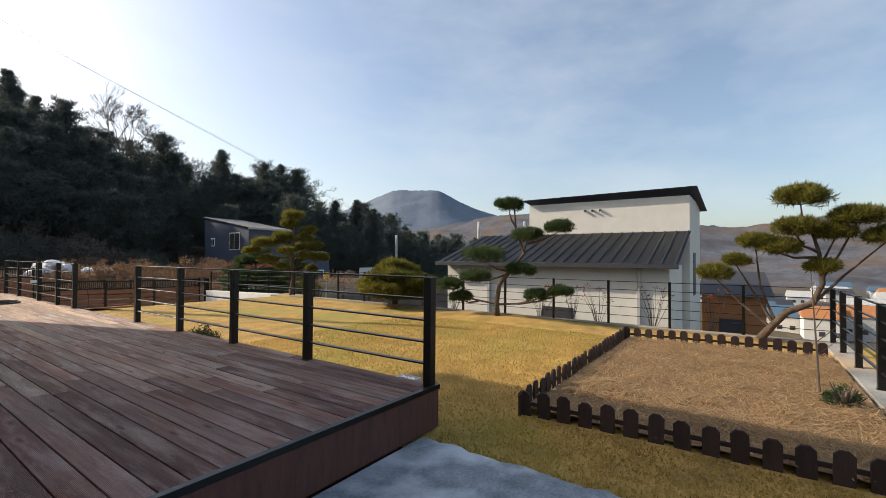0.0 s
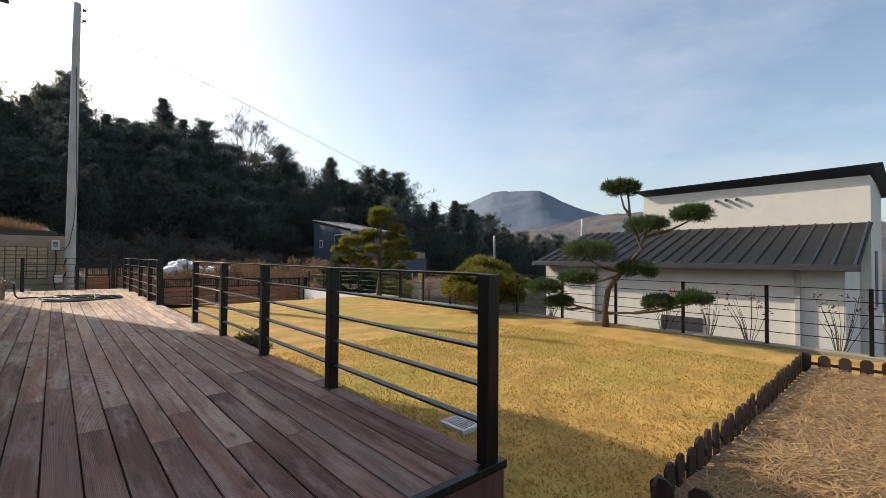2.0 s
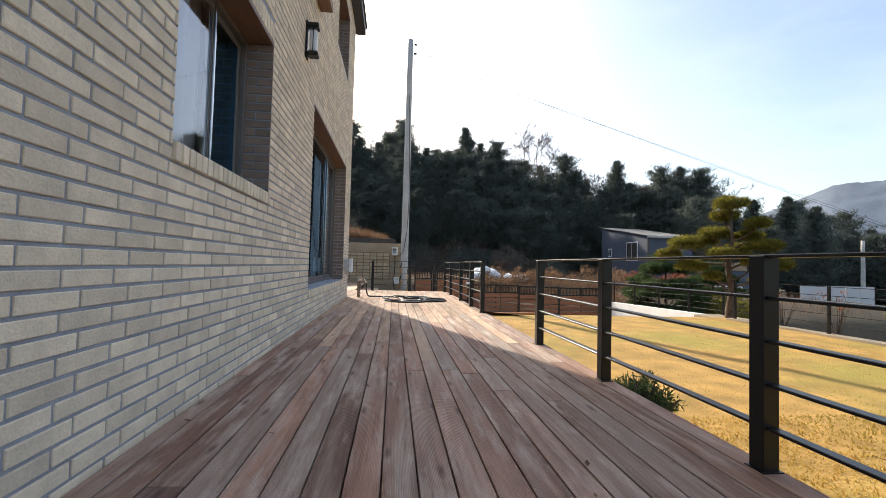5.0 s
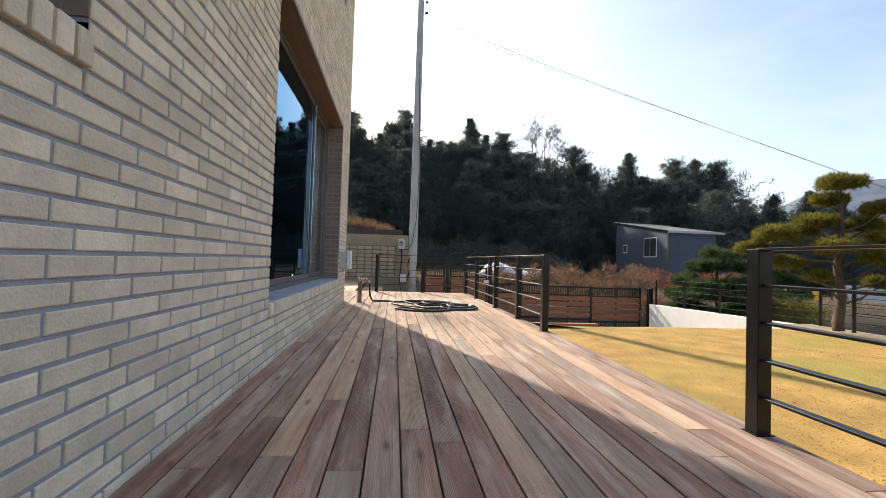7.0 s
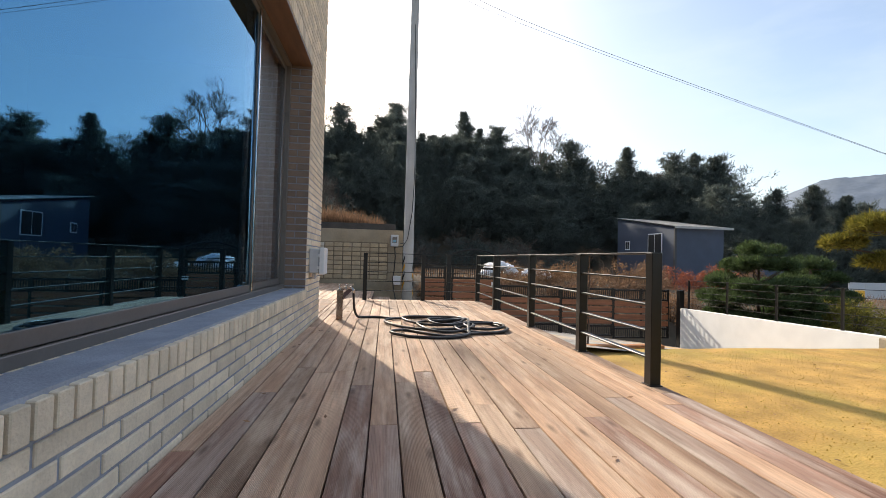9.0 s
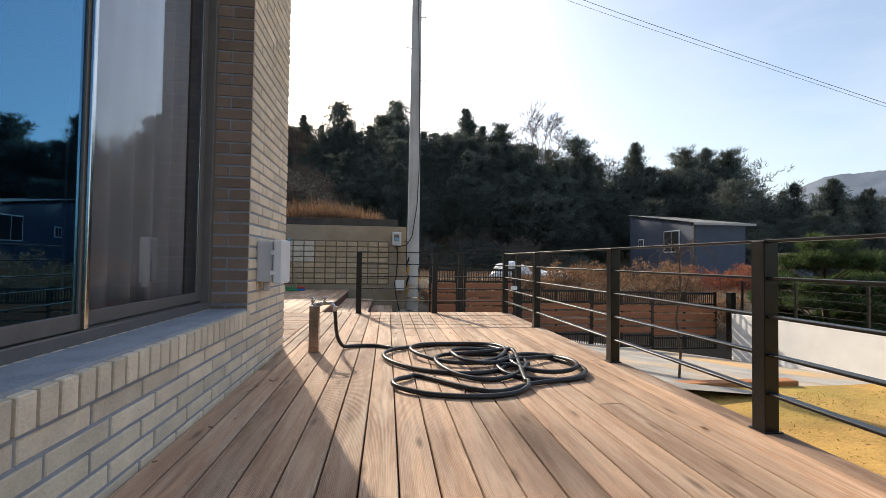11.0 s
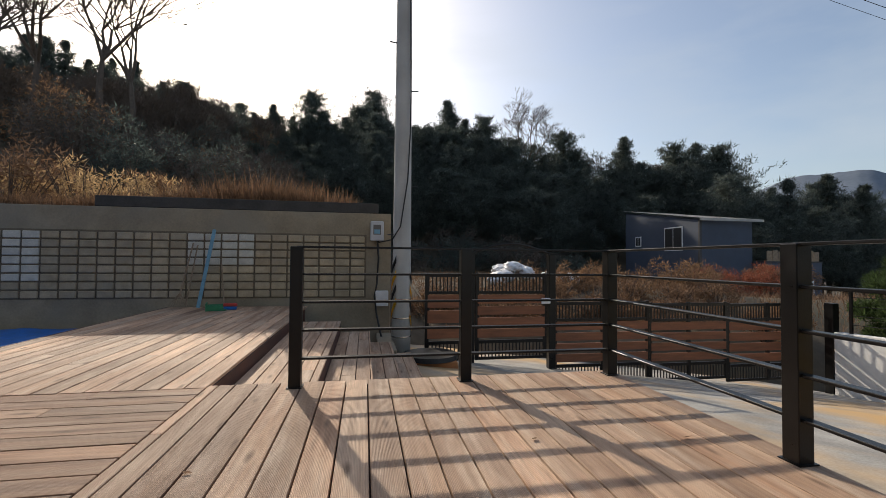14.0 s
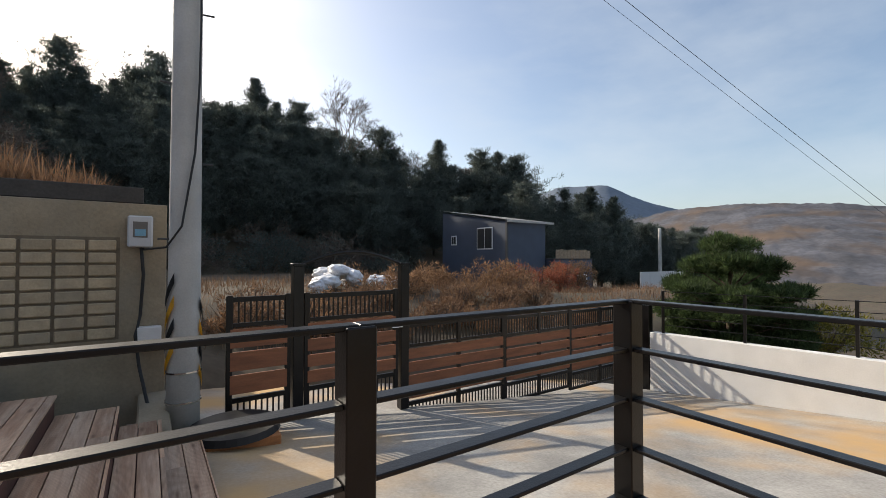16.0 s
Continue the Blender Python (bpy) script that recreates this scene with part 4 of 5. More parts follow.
cb = thing("conduit_box", "white junction box with black conduit", "junction box")
part("case", boxed(1.30, WY - 0.17, -0.02, 1.57, WY - 0.002, 0.30, 0.01), "plastic_white", cb)
bm = bmesh.new()
tube(bm, [(1.33, WY - 0.04, 1.36), (1.36, WY - 0.06, 1.0), (1.33, WY - 0.05, 0.45), (1.28, WY - 0.16, 0.2), (1.33, WY - 0.22, -0.2), (1.42, WY - 0.5, -0.6), (1.6, WY - 0.8, -0.8)], 0.02, 8)
part("conduit", bm, "black", cb, "black corrugated conduit")
mh = thing("round_cover", "flat black round cover plate at the pole's foot", "cover")
bm = bmesh.new()
tube(bm, [(2.3, 21.9, -0.86), (2.3, 21.9, -0.78)], [0.52, 0.5], 28)
part("plate", bm, "black", mh)
bm = bmesh.new()
box(bm, 1.95, 21.5, -1.1, 2.75, 22.2, -0.862, 0.02)
tagged(obj("brick_kerb", bm, "orange_wood"), "reddish masonry kerb under the cover plate", "kerb")

# ---- tap, hose, wall box, lamp ----
tap = thing("water_tap_pillar", "square coppery steel tap pillar with two chrome taps", "tap pillar")
tx, ty = 0.345, 14.08
part("pillar", boxed(tx - 0.045, ty - 0.045, 0, tx + 0.045, ty + 0.045, 0.44, 0.004), "copper", tap)
part("cap", boxed(tx - 0.047, ty - 0.047, 0.442, tx + 0.047, ty + 0.047, 0.455, 0.003), "chrome", tap)
for dx in (-0.01, 0.10):
    bm = bmesh.new()
    tube(bm, [(tx, ty - 0.03, 0.465), (tx + dx, ty - 0.06, 0.478), (tx + dx, ty - 0.06, 0.528)], [0.015, 0.016, 0.009], 8)
    for ang in (20, 110):
        box(bm, -0.036, -0.007, 0, 0.036, 0.007, 0.014, 0.004, pose(tx + dx, ty - 0.06, 0.528, 0, 0, ang))
    tube(bm, [(tx + dx, ty - 0.06, 0.50), (tx + dx, ty - 0.06, 0.515)], 0.018, 8)
    if dx > 0:
        tube(bm, [(tx + 0.02, ty - 0.05, 0.48), (tx + 0.17, ty - 0.06, 0.485), (tx + 0.20, ty - 0.06, 0.44)], [0.016, 0.018, 0.02], 8)
    part("tap", bm, "chrome", tap, "chrome tap with a cross handle")


def hose():
    h = thing("garden_hose", "black rubber garden hose lying in loose coils", "hose")
    pts = [(tx + 0.20, ty - 0.06, 0.44), (tx + 0.205, ty - 0.04, 0.34), (tx + 0.215, ty + 0.03, 0.16), (tx + 0.26, ty + 0.12, 0.04), (tx + 0.34, ty + 0.20, 0.018), (0.85, 14.31, 0.018), (1.0, 14.26, 0.018)]
    loops = [(1.64, 13.74, 0.59, 0.60, 2.5, 1.30, 0.02), (1.75, 13.86, 0.46, 0.44, 0.6, 1.15, 0.045), (1.86, 13.40, 0.39, 0.45, 2.3, 1.45, 0.03), (2.34, 13.28, 0.35, 0.42, 3.0, 1.35, 0.02),
             (2.40, 13.36, 0.27, 0.33, 1.2, 1.1, 0.045), (1.95, 13.62, 0.32, 0.28, 5.2, 0.8, 0.06), (1.62, 12.84, 0.50, 0.30, 0.25, 0.72, 0.02)]
    for cx, cy, rx, ry, a0, turns, z in loops:
        n = int(26 * turns)
        for k in range(n):
            a = a0 - 2 * math.pi * turns * k / n
            w = 1 + 0.05 * math.sin(3 * a + cx * 7)
            pts.append((cx + rx * w * math.cos(a), cy + ry * w * math.sin(a), z + 0.012 * math.sin(a * 2 + cx)))
    pts += [(1.75, 12.62, 0.02), (2.1, 12.78, 0.02), (2.5, 12.92, 0.02), (2.66, 13.1, 0.02)]
    sm = []
    for i in range(len(pts) - 1):
        p0, p1, p2, p3 = [Vector(pts[min(max(i + k, 0), len(pts) - 1)]) for k in (-1, 0, 1, 2)]
        for s in range(4):
            u = s / 4
            sm.append(0.5 * ((2 * p1) + (p2 - p0) * u + (2 * p0 - 5 * p1 + 4 * p2 - p3) * u * u + (3 * p1 - p0 - 3 * p2 + p3) * u ** 3))
    bm = bmesh.new()
    tube(bm, [(p.x, p.y, max(p.z, 0.017)) for p in sm], 0.0185, 8)
    part("hose_line", bm, "rubber", h, smooth=True)
    bm = bmesh.new()
    tube(bm, [(tx + 0.20, ty - 0.06, 0.452), (tx + 0.201, ty - 0.056, 0.41)], [0.024, 0.023], 10)
    part("coupling", bm, "chrome", h, "chrome hose coupling at the tap")
    bm = bmesh.new()
    tube(bm, [(2.655, 13.09, 0.024), (2.69, 13.15, 0.024)], [0.022, 0.02], 10)
    part("end_fitting", bm, "black", h, "black fitting on the loose end")


hose()
eb = thing("electric_box", "grey weatherproof electric box on the brick wall", "electric box")
part("back", boxed(0.0, 13.33, 0.72, 0.13, 13.58, 1.05, 0.012), "plastic_grey", eb)
part("cover", boxed(0.134, 13.31, 0.705, 0.205, 13.60, 1.065, 0.011), "plastic_white", eb, "pale hinged cover")
part("gasket", boxed(0.131, 13.325, 0.715, 0.1335, 13.585, 1.055), "dark_trim", eb)
for z in (0.78, 0.94):
    part("hinge", boxed(0.115, 13.300, z, 0.150, 13.309, z + 0.035, 0.003), "plastic_white", eb)
part("conduit", boxed(0.03, 13.42, 0.64, 0.08, 13.47, 0.72, 0.01), "plastic_grey", eb)
wl = thing("wall_lamp", "black lantern wall lamp with clear glass", "wall lamp")
part("back_plate", boxed(0.0, 7.76, 3.76, 0.03, 7.88, 4.28, 0.01), "black_steel", wl)
part("glass_body", boxed(0.055, 7.765, 3.86, 0.155, 7.875, 4.16, 0.02), "lamp_glass", wl, "pale lamp glass")
for y in (7.752, 7.888):
    part("bar", boxed(0.10, y - .005, 3.852, 0.11, y + .005, 4.178), "black_steel", wl)
part("top", boxed(0.032, 7.74, 4.18, 0.175, 7.90, 4.25, 0.015), "black_steel", wl)
part("foot", boxed(0.032, 7.74, 3.79, 0.175, 7.90, 3.85, 0.015), "black_steel", wl)

# ---- drain grate in the lawn ----
dg = thing("drain_grate", "grey steel drain grate set in the lawn", "drain grate")
for x0, y0, x1, y1 in ((4.0, 1.3, 4.4, 1.33), (4.0, 1.59, 4.4, 1.62), (4.0, 1.332, 4.03, 1.588), (4.37, 1.332, 4.4, 1.588)):
    part("rim", boxed(x0, y0, -0.50, x1, y1, -0.372, 0.004), "plastic_grey", dg)
for i in range(11):
    part("slat", boxed(4.042 + 0.03 * i, 1.334, -0.41, 4.054 + 0.03 * i, 1.586, -0.378, 0.002), "chrome", dg)

# ---- planting bed ----
bed = sheet("planting_bed", 4.1, 9.3, -3.45, -0.32, 70, 50, lambda x, y: -0.36 + 0.03 * noise.noise(Vector((x * 2, y * 2, 4))) + 0.02 * noise.noise(Vector((x * 7, y * 7, 4))), "soil")
tagged(bed, "bare tilled bed littered with dry straw", "planting bed", kind="structure")
border = thing("picket_border", "low dark stained picket edging round the bed", "edging")
bm = bmesh.new()
pts = [(-0.065, 0), (0.065, 0), (0.065, 0.24), (0.03, 0.275), (-0.03, 0.275), (-0.065, 0.24)]
fr = [bm.verts.new((x, -0.011, z)) for x, z in pts]
bk = [bm.verts.new((x, 0.011, z)) for x, z in pts]
bm.faces.new(fr)
bm.faces.new(bk[::-1])
for k in range(6):
    bm.faces.new((fr[k], bk[k], bk[(k + 1) % 6], fr[(k + 1) % 6]))
bmesh.ops.recalc_face_normals(bm, faces=bm.faces[:])
pm = bpy.data.meshes.new("picket")
bm.to_mesh(pm)
bm.free()
pm.materials.append(M["picket"])


def pickets(a, b, step=0.20):
    a, b = Vector(a), Vector(b)
    d = b - a
    n = int(d.length / step)
    rot = math.degrees(math.atan2(d.y, d.x))
    rng = random.Random(int(a.x * 10))
    for i in range(n + 1):
        p = a + d * i / n
        o = new("picket", pm)
        o.parent = border
        o.matrix_basis = pose(p.x, p.y, LAWN_Z - 0.02 + rng.uniform(-0.012, 0.012), rng.uniform(-3, 3), rng.uniform(-2, 2), rot + rng.uniform(-3, 3))
    m = Matrix.Translation((a.x, a.y, 0)) @ Matrix.Rotation(radians(rot), 4, "Z")
    part("rail", boxed(0, 0.012, LAWN_Z + 0.10, d.length, 0.03, LAWN_Z + 0.14, 0.003, m), "picket", border)


pickets((4.05, -0.32, 0), (9.25, -0.22, 0))
pickets((9.3, -0.25, 0), (9.55, -3.35, 0))
pickets((4.05, -0.36, 0), (4.10, -3.5, 0))

# ---- plants ----
def blades(bm, rng, c, r, n, size, up=0.3, width=0.12):
    """Thin needle blades on a squashed ball."""
    for _ in range(n):
        d = Vector((rng.gauss(0, 1), rng.gauss(0, 1), rng.gauss(0, 1)))
        d.normalize()
        p = Vector(c) + Vector((d.x * r[0], d.y * r[1], d.z * r[2])) * rng.uniform(0.45, 1.0)
        e = (d + Vector((rng.gauss(0, .5), rng.gauss(0, .5), rng.gauss(0, .5) + up))).normalized()
        s = e.cross(Vector((rng.gauss(0, 1), rng.gauss(0, 1), rng.gauss(0, 1)))).normalized()
        L = size * rng.uniform(0.6, 1.3)
        a = bm.verts.new(p - s * L * width)
        b = bm.verts.new(p + s * L * width)
        t = bm.verts.new(p + e * L)
        bm.faces.new((a, b, t))


def niwaki(name, base, trunk, limbs, label, mat="needle", seed=1, blade=0.11, dens=1.0):
    """A cloud-pruned pine: bent trunk, limbs, and flat pads of needles."""
    t = thing(name, label, "tree", "garden pines")
    rng = random.Random(seed)
    B = Vector(base)
    bm = bmesh.new()
    pts = [B + Vector(p) for p, r in trunk]
    tube(bm, pts, [r * 0.72 for p, r in trunk], 9)
    part("trunk", bm, "bark", t, smooth=True)
    for start, pad, r in limbs:
        bm = bmesh.new()
        s, e = B + Vector(start), B + Vector(pad)
        mid = s.lerp(e, 0.5) + Vector((rng.uniform(-.08, .08), rng.uniform(-.08, .08), -0.06))
        tube(bm, [s, mid, e], [0.034, 0.024, 0.012], 6)
        for k in range(6):
            a = rng.uniform(0, 6.28)
            tube(bm, [e, e + Vector((math.cos(a) * r * 0.7, math.sin(a) * r * 0.7, 0.06))], [0.012, 0.005], 4)
        part("limb", bm, "bark", t)
        bm = bmesh.new()
        c = B + Vector(pad)
        for k in range(int(46 * dens) + 6):
            a, q = rng.uniform(0, 6.28), r * math.sqrt(rng.uniform(0, 1)) * 0.82
            rr = min(0.17, r * rng.uniform(0.22, 0.32))
            dome = 0.62 * r * math.sqrt(max(0.0, 1 - (q / r) ** 2))
            blades(bm, rng, c + Vector((math.cos(a) * q, math.sin(a) * q, dome * math.sqrt(rng.uniform(0.02, 1.0)))), (rr, rr, rr * 0.7), int(120 * dens), blade, 0.7, 0.075)
        part("needle_pad", bm, mat, t)
    return t


# lateral axes of the lawn pines, seen broadside from the deck
def broadside(rows, right=(0.75, -0.66)):
    """Limbs given as (height of the fork, offset to the side, offset in depth, height, size of the pad)."""
    r, d = Vector((right[0], right[1], 0)), Vector((-right[1], right[0], 0))
    return [((0, 0, f), tuple(r * u + d * v + Vector((0, 0, z))), q * 0.86) for f, u, v, z, q in rows]


niwaki("pine", (11.45, 13.85, -0.72), [((0, 0, 0), .19), ((-.04, .02, .5), .16), ((.05, 0, 1.1), .13), ((-.06, .03, 1.8), .11), ((.03, 0, 2.6), .08), ((0, 0, 3.5), .04)],
       broadside([(3.1, 0.0, 0.0, 3.62, .58), (3.0, -.15, .25, 3.3, .45), (2.6, .68, -.15, 3.02, .42), (2.4, -.45, .1, 2.72, .56), (2.4, .45, .3, 2.66, .48), (2.0, -1.2, -.1, 2.40, .62), (2.0, -.75, .45, 2.52, .5),
                  (1.9, -1.72, .15, 2.12, .42), (1.8, .85, -.2, 2.32, .5), (1.3, -1.05, .2, 1.72, .5), (1.2, 1.08, .1, 1.82, .5), (1.4, .6, -.5, 1.9, .42), (1.0, -.42, -.3, 1.48, .3), (1.6, -.2, -.7, 2.1, .45), (1.7, .1, .8, 2.25, .5), (0.9, .75, .5, 1.35, .34)]),
       "cloud-pruned yellowish pine on the lawn's far corner", seed=2)
niwaki("pine", (10.35, 3.30, -0.42), [((0, 0, 0), .12), ((0, .02, .45), .09), ((.02, -.05, .95), .085), ((.1, -.35, 1.35), .075), ((.1, -.75, 1.8), .06), ((.1, -.5, 2.4), .045), ((.1, -.45, 3.0), .03)],
       [((.1, -.5, 2.5), (.1, -.28, 3.0), .42), ((.1, -.7, 1.9), (.1, -.85, 2.15), .45), ((.1, -.85, 2.05), (.1, -1.7, 2.35), .38), ((.1, -.3, 1.3), (-.1, .35, 1.55), .65), ((.05, -.2, 1.2), (.1, .75, 1.0), .45),
        ((.1, -.4, 1.4), (.15, -.6, 1.25), .4), ((0, 0, .4), (-.1, 1.5, .75), .45), ((0, .6, .45), (0, 1.2, .45), .35), ((0, 0, .4), (.1, -1.1, .6), .35), ((0, -.6, .45), (.1, -1.75, .75), .3)],
       "cloud-pruned pine with a bent trunk on the lawn", "needle_green", seed=3, blade=0.09)
niwaki("pine", (10.9, -2.5, -0.40), [((0, 0, 0), .115), ((0, -.25, .35), .10), ((0, -.45, .6), .095), ((0, -.85, .8), .085), ((0, -1.0, 1.2), .07), ((0, -.95, 1.8), .05), ((0, -.8, 2.4), .025)],
       [((0, -.85, 2.3), (0, -.68, 2.75), .52), ((0, -.95, 1.8), (0, -.6, 2.15), .48), ((0, -.95, 1.7), (0, -.3, 1.8), .38), ((0, -1.0, 1.3), (0, -1.5, 2.35), .46), ((0, -1.0, 1.4), (0, -1.2, 2.1), .3),
        ((0, -1.0, 1.1), (0, -1.0, 1.45), .26), ((0, -.9, .85), (0, -1.9, 2.0), .36), ((0, -.25, .4), (0, .06, 1.95), .30), ((0, -.2, .4), (0, .4, 1.55), .24), ((0, -.15, .3), (0, .78, 1.25), .36)],
       "cloud-pruned pine leaning over the planting bed", seed=6)


def conifer(seed, h, spread, dens=1.0):
    """A forest pine: tapered trunk and ragged whorls of foliage clumps."""
    rng = random.Random(seed)
    t = thing("forest_pine", "dark green pine on the wooded hillside", "tree", "forest pines")
    bm = bmesh.new()
    tube(bm, [(0, 0, -1), (0.05, 0, h * .4), (-0.05, 0.05, h * .75), (0, 0, h)], [h * .018, h * .014, h * .008, 0.02], 7)
    part("trunk", bm, "bark_far", t)
    bm = bmesh.new()
    z = h * rng.uniform(0.20, 0.28)
    taper = (0.5, 0.8, 0.6, 0.45, 0.7)[seed % 5]
    while z < h * 0.985:
        f = (z - h * .20) / (h * .80)
        R = 1.4 * spread * (1 - f) ** taper * (0.6 + 0.4 * min(1, f * 3)) * rng.uniform(0.68, 1.12) + 0.10
        n = 10 if f < .6 else 7
        a0 = rng.uniform(0, 6.28)
        for k in range(n):
            if rng.random() < 0.12:
                continue
            a = a0 + 6.28 * k / n + rng.uniform(-.35, .35)
            L = R * rng.uniform(0.5, 1.2)
            rise = rng.uniform(-0.05, 0.35)
            for q in (0.2, 0.4, 0.58, 0.74, 0.88, 1.0):
                side = rng.uniform(-.25, .25) * L * q
                c = (math.cos(a) * L * q - math.sin(a) * side, math.sin(a) * L * q + math.cos(a) * side, z + L * (rise * q + 0.2 * q ** 3) + rng.uniform(-.15, .15))
                rr = (0.22 + 0.22 * (1 - f)) * rng.uniform(.6, 1.3) * spread / 3.0
                blades(bm, rng, c, (rr * 1.1, rr * 1.1, rr * .7), int(20 * dens), 0.34 * spread / 3.0, 0.6, 0.07 if q > .5 else 0.14)
        z += h * rng.uniform(0.034, 0.052)
    blades(bm, rng, (0, 0, h * .985), (.08, .08, .25), 30, 0.3, 1.5, 0.07)
    part("crown", bm, "forest", t)
    return t


def bare_tree(seed, h, mat="twig", name="bare_tree"):
    rng = random.Random(seed)
    t = thing(name, "leafless broad tree on the wooded hillside", "tree", "bare trees")
    bm = bmesh.new()

    def grow(p, d, L, r, k):
        e = p + d * L
        tube(bm, [p, p.lerp(e, .5) + Vector((rng.uniform(-.06, .06), rng.uniform(-.06, .06), 0)) * L, e], [r, r * .85, r * .65], 5 if k < 2 else 3, False)
        if k < 6:
            for _ in range(4 if k == 0 else 3):
                w = 0.42 if k < 2 else 0.5
                nd = (d + Vector((rng.gauss(0, w), rng.gauss(0, w), rng.uniform(0, .3)))).normalized()
                grow(e, nd, L * rng.uniform(.62, .86), max(r * .58, 0.022), k + 1)
    grow(Vector((0, 0, -1)), Vector((0, 0, 1)), h * .27, h * .015, 0)
    part("branch_crown", bm, mat, t)["kind"] = "stuff"
    return t


def put(ob, x, y, z, s, rot):
    ob.matrix_basis = pose(x, y, z, 0, 0, rot) @ Matrix.Diagonal((s, s, s, 1))
    return ob


def forest():
    """Pines on the hillside, set out from crest directions: bearing from +y towards +x, elevation of the tops."""
    rng = random.Random(11)
    kinds = [conifer(30 + i, 12.0, (3.6, 3.0, 4.0, 3.3, 2.6)[i]) for i in range(5)]
    crest = [(-38, 19.5), (-32, 20.0), (-26, 20.0), (-21.5, 19.0), (-17.5, 17.0), (-13.5, 17.5), (-11.5, 17.4), (-9, 18.5), (-7.0, 20.0), (-3.5, 18.8), (1.0, 21.0), (4.5, 19.5), (9.5, 19.2), (11.0, 20.0), (16.0, 18.0),
             (20.5, 16.2), (26.3, 15.6), (29.5, 12.6), (33.3, 14.4), (36.0, 12.0), (39.0, 13.4), (43.0, 12.7), (45.0, 10.4), (46.7, 7.9), (49.3, 8.2), (52.4, 8.1), (56.2, 6.2), (60, 5.0), (68, 3.4)]

    def top_at(b):
        for (b0, e0), (b1, e1) in zip(crest, crest[1:]):
            if b0 <= b <= b1:
                return e0 + (e1 - e0) * (b - b0) / (b1 - b0)
        return crest[-1][1]
    first = set()
    spots = []
    peaks = (-11.6, -7.0, 1.0, 10.8, 15.8, 26.0, 33.3, 38.8, 41.0, 43.2, 49.3, 52.4, 55.0)
    for b in peaks:
        spots.append((b, 72 + rng.uniform(-2, 4), top_at(b) + 0.2))
    for dd, drop, step in ((74, 0.9, 1.9), (66, 2.2, 2.2), (58, 4.4, 2.4), (50, 7.0, 2.6)):
        b = -38.0
        while b < 67:
            dist = dd + rng.uniform(-3, 3) + max(0, b - 42) * 1.6
            spots.append((b, dist, top_at(b) - drop * (1 if b < 44 else 0.35) - rng.uniform(0, 1.6)))
            b += step * rng.uniform(0.7, 1.3)
    for b, d, e in spots:
        x, y = 1.05 + d * math.sin(radians(b)), 14.7 + d * math.cos(radians(b))
        if 24 < x < 42 and 41 < y < 60 or e < 1.0:
            continue
        e += 0.3 + 1.6 * smooth01(-8, -16, b)
        top = 1.0 + d * math.tan(radians(e))
        g = ground_z(x, y)
        h = max(4.0, min(top - g + 0.8, 19.0))
        sc = h / 12.0
        k = rng.randrange(5)
        m = pose(x, y, top - h, 0, 0, rng.uniform(0, 360)) @ Matrix.Diagonal((min(max(sc, 0.8), 1.5), min(max(sc, 0.8), 1.5), sc, 1))
        if k in first:
            o = copy_thing(kinds[k], Matrix())
            o.matrix_basis = m
        else:
            first.add(k)
            kinds[k].matrix_basis = m
    for i, (b, d, e, h) in enumerate(((21.5, 72, 21.0, 15), (30.2, 76, 14.4, 11), (36.2, 74, 13.3, 9), (-13, 60, 18.6, 9), (-17, 56, 19.0, 10), (-20, 50, 21.0, 10), (-26.5, 38, 33, 15), (-29, 38, 35, 16), (-34, 38, 33, 15), (-38, 36, 32, 14))):
        x, y = 1.05 + d * math.sin(radians(b)), 14.7 + d * math.cos(radians(b))
        top = 1.0 + d * math.tan(radians(e))
        z = max(ground_z(x, y) - 0.3, top - h)
        put(bare_tree(70 + i, h), x, y, z, max(0.5, (top - z) / h), 40 * i)
    # bare wood over the left slope
    rw_ = random.Random(61)
    wood = [bare_tree(90 + i, 9.0) for i in range(3)]
    for i in range(110):
        b, d = rw_.uniform(-44, -9), rw_.uniform(40, 72)
        x, y = 1.05 + d * math.sin(radians(b)), 14.7 + d * math.cos(radians(b))
        g = ground_z(x, y) - 0.3
        k = rw_.uniform(0.45, 0.8)
        m = pose(x, y, g, 0, 0, rw_.uniform(0, 360)) @ Matrix.Diagonal((k, k, k, 1))
        if i < 3:
            wood[i].matrix_basis = m
        else:
            copy_thing(wood[i % 3], Matrix()).matrix_basis = m
    # brush on the left slope
    for i in range(80):
        b, d = rng.uniform(-46, -9), rng.choice((rng.uniform(26, 40), rng.uniform(40, 66), rng.uniform(50, 70)))
        x, y = 1.05 + d * math.sin(radians(b)), 14.7 + d * math.cos(radians(b))
        if x > -3:
            continue
        hh = rng.uniform(1.2, 2.2) * (0.8 + d / 70)
        bush("brushwood", (x, y, ground_z(x, y) + hh * 0.75), (hh * 1.25, hh * 1.1, hh), 64, ("twig", "twig", "forest", "forest", "twig", "dry", "forest")[i % 7], "tangled brown brushwood on the slope", 300 + i, 0.42)


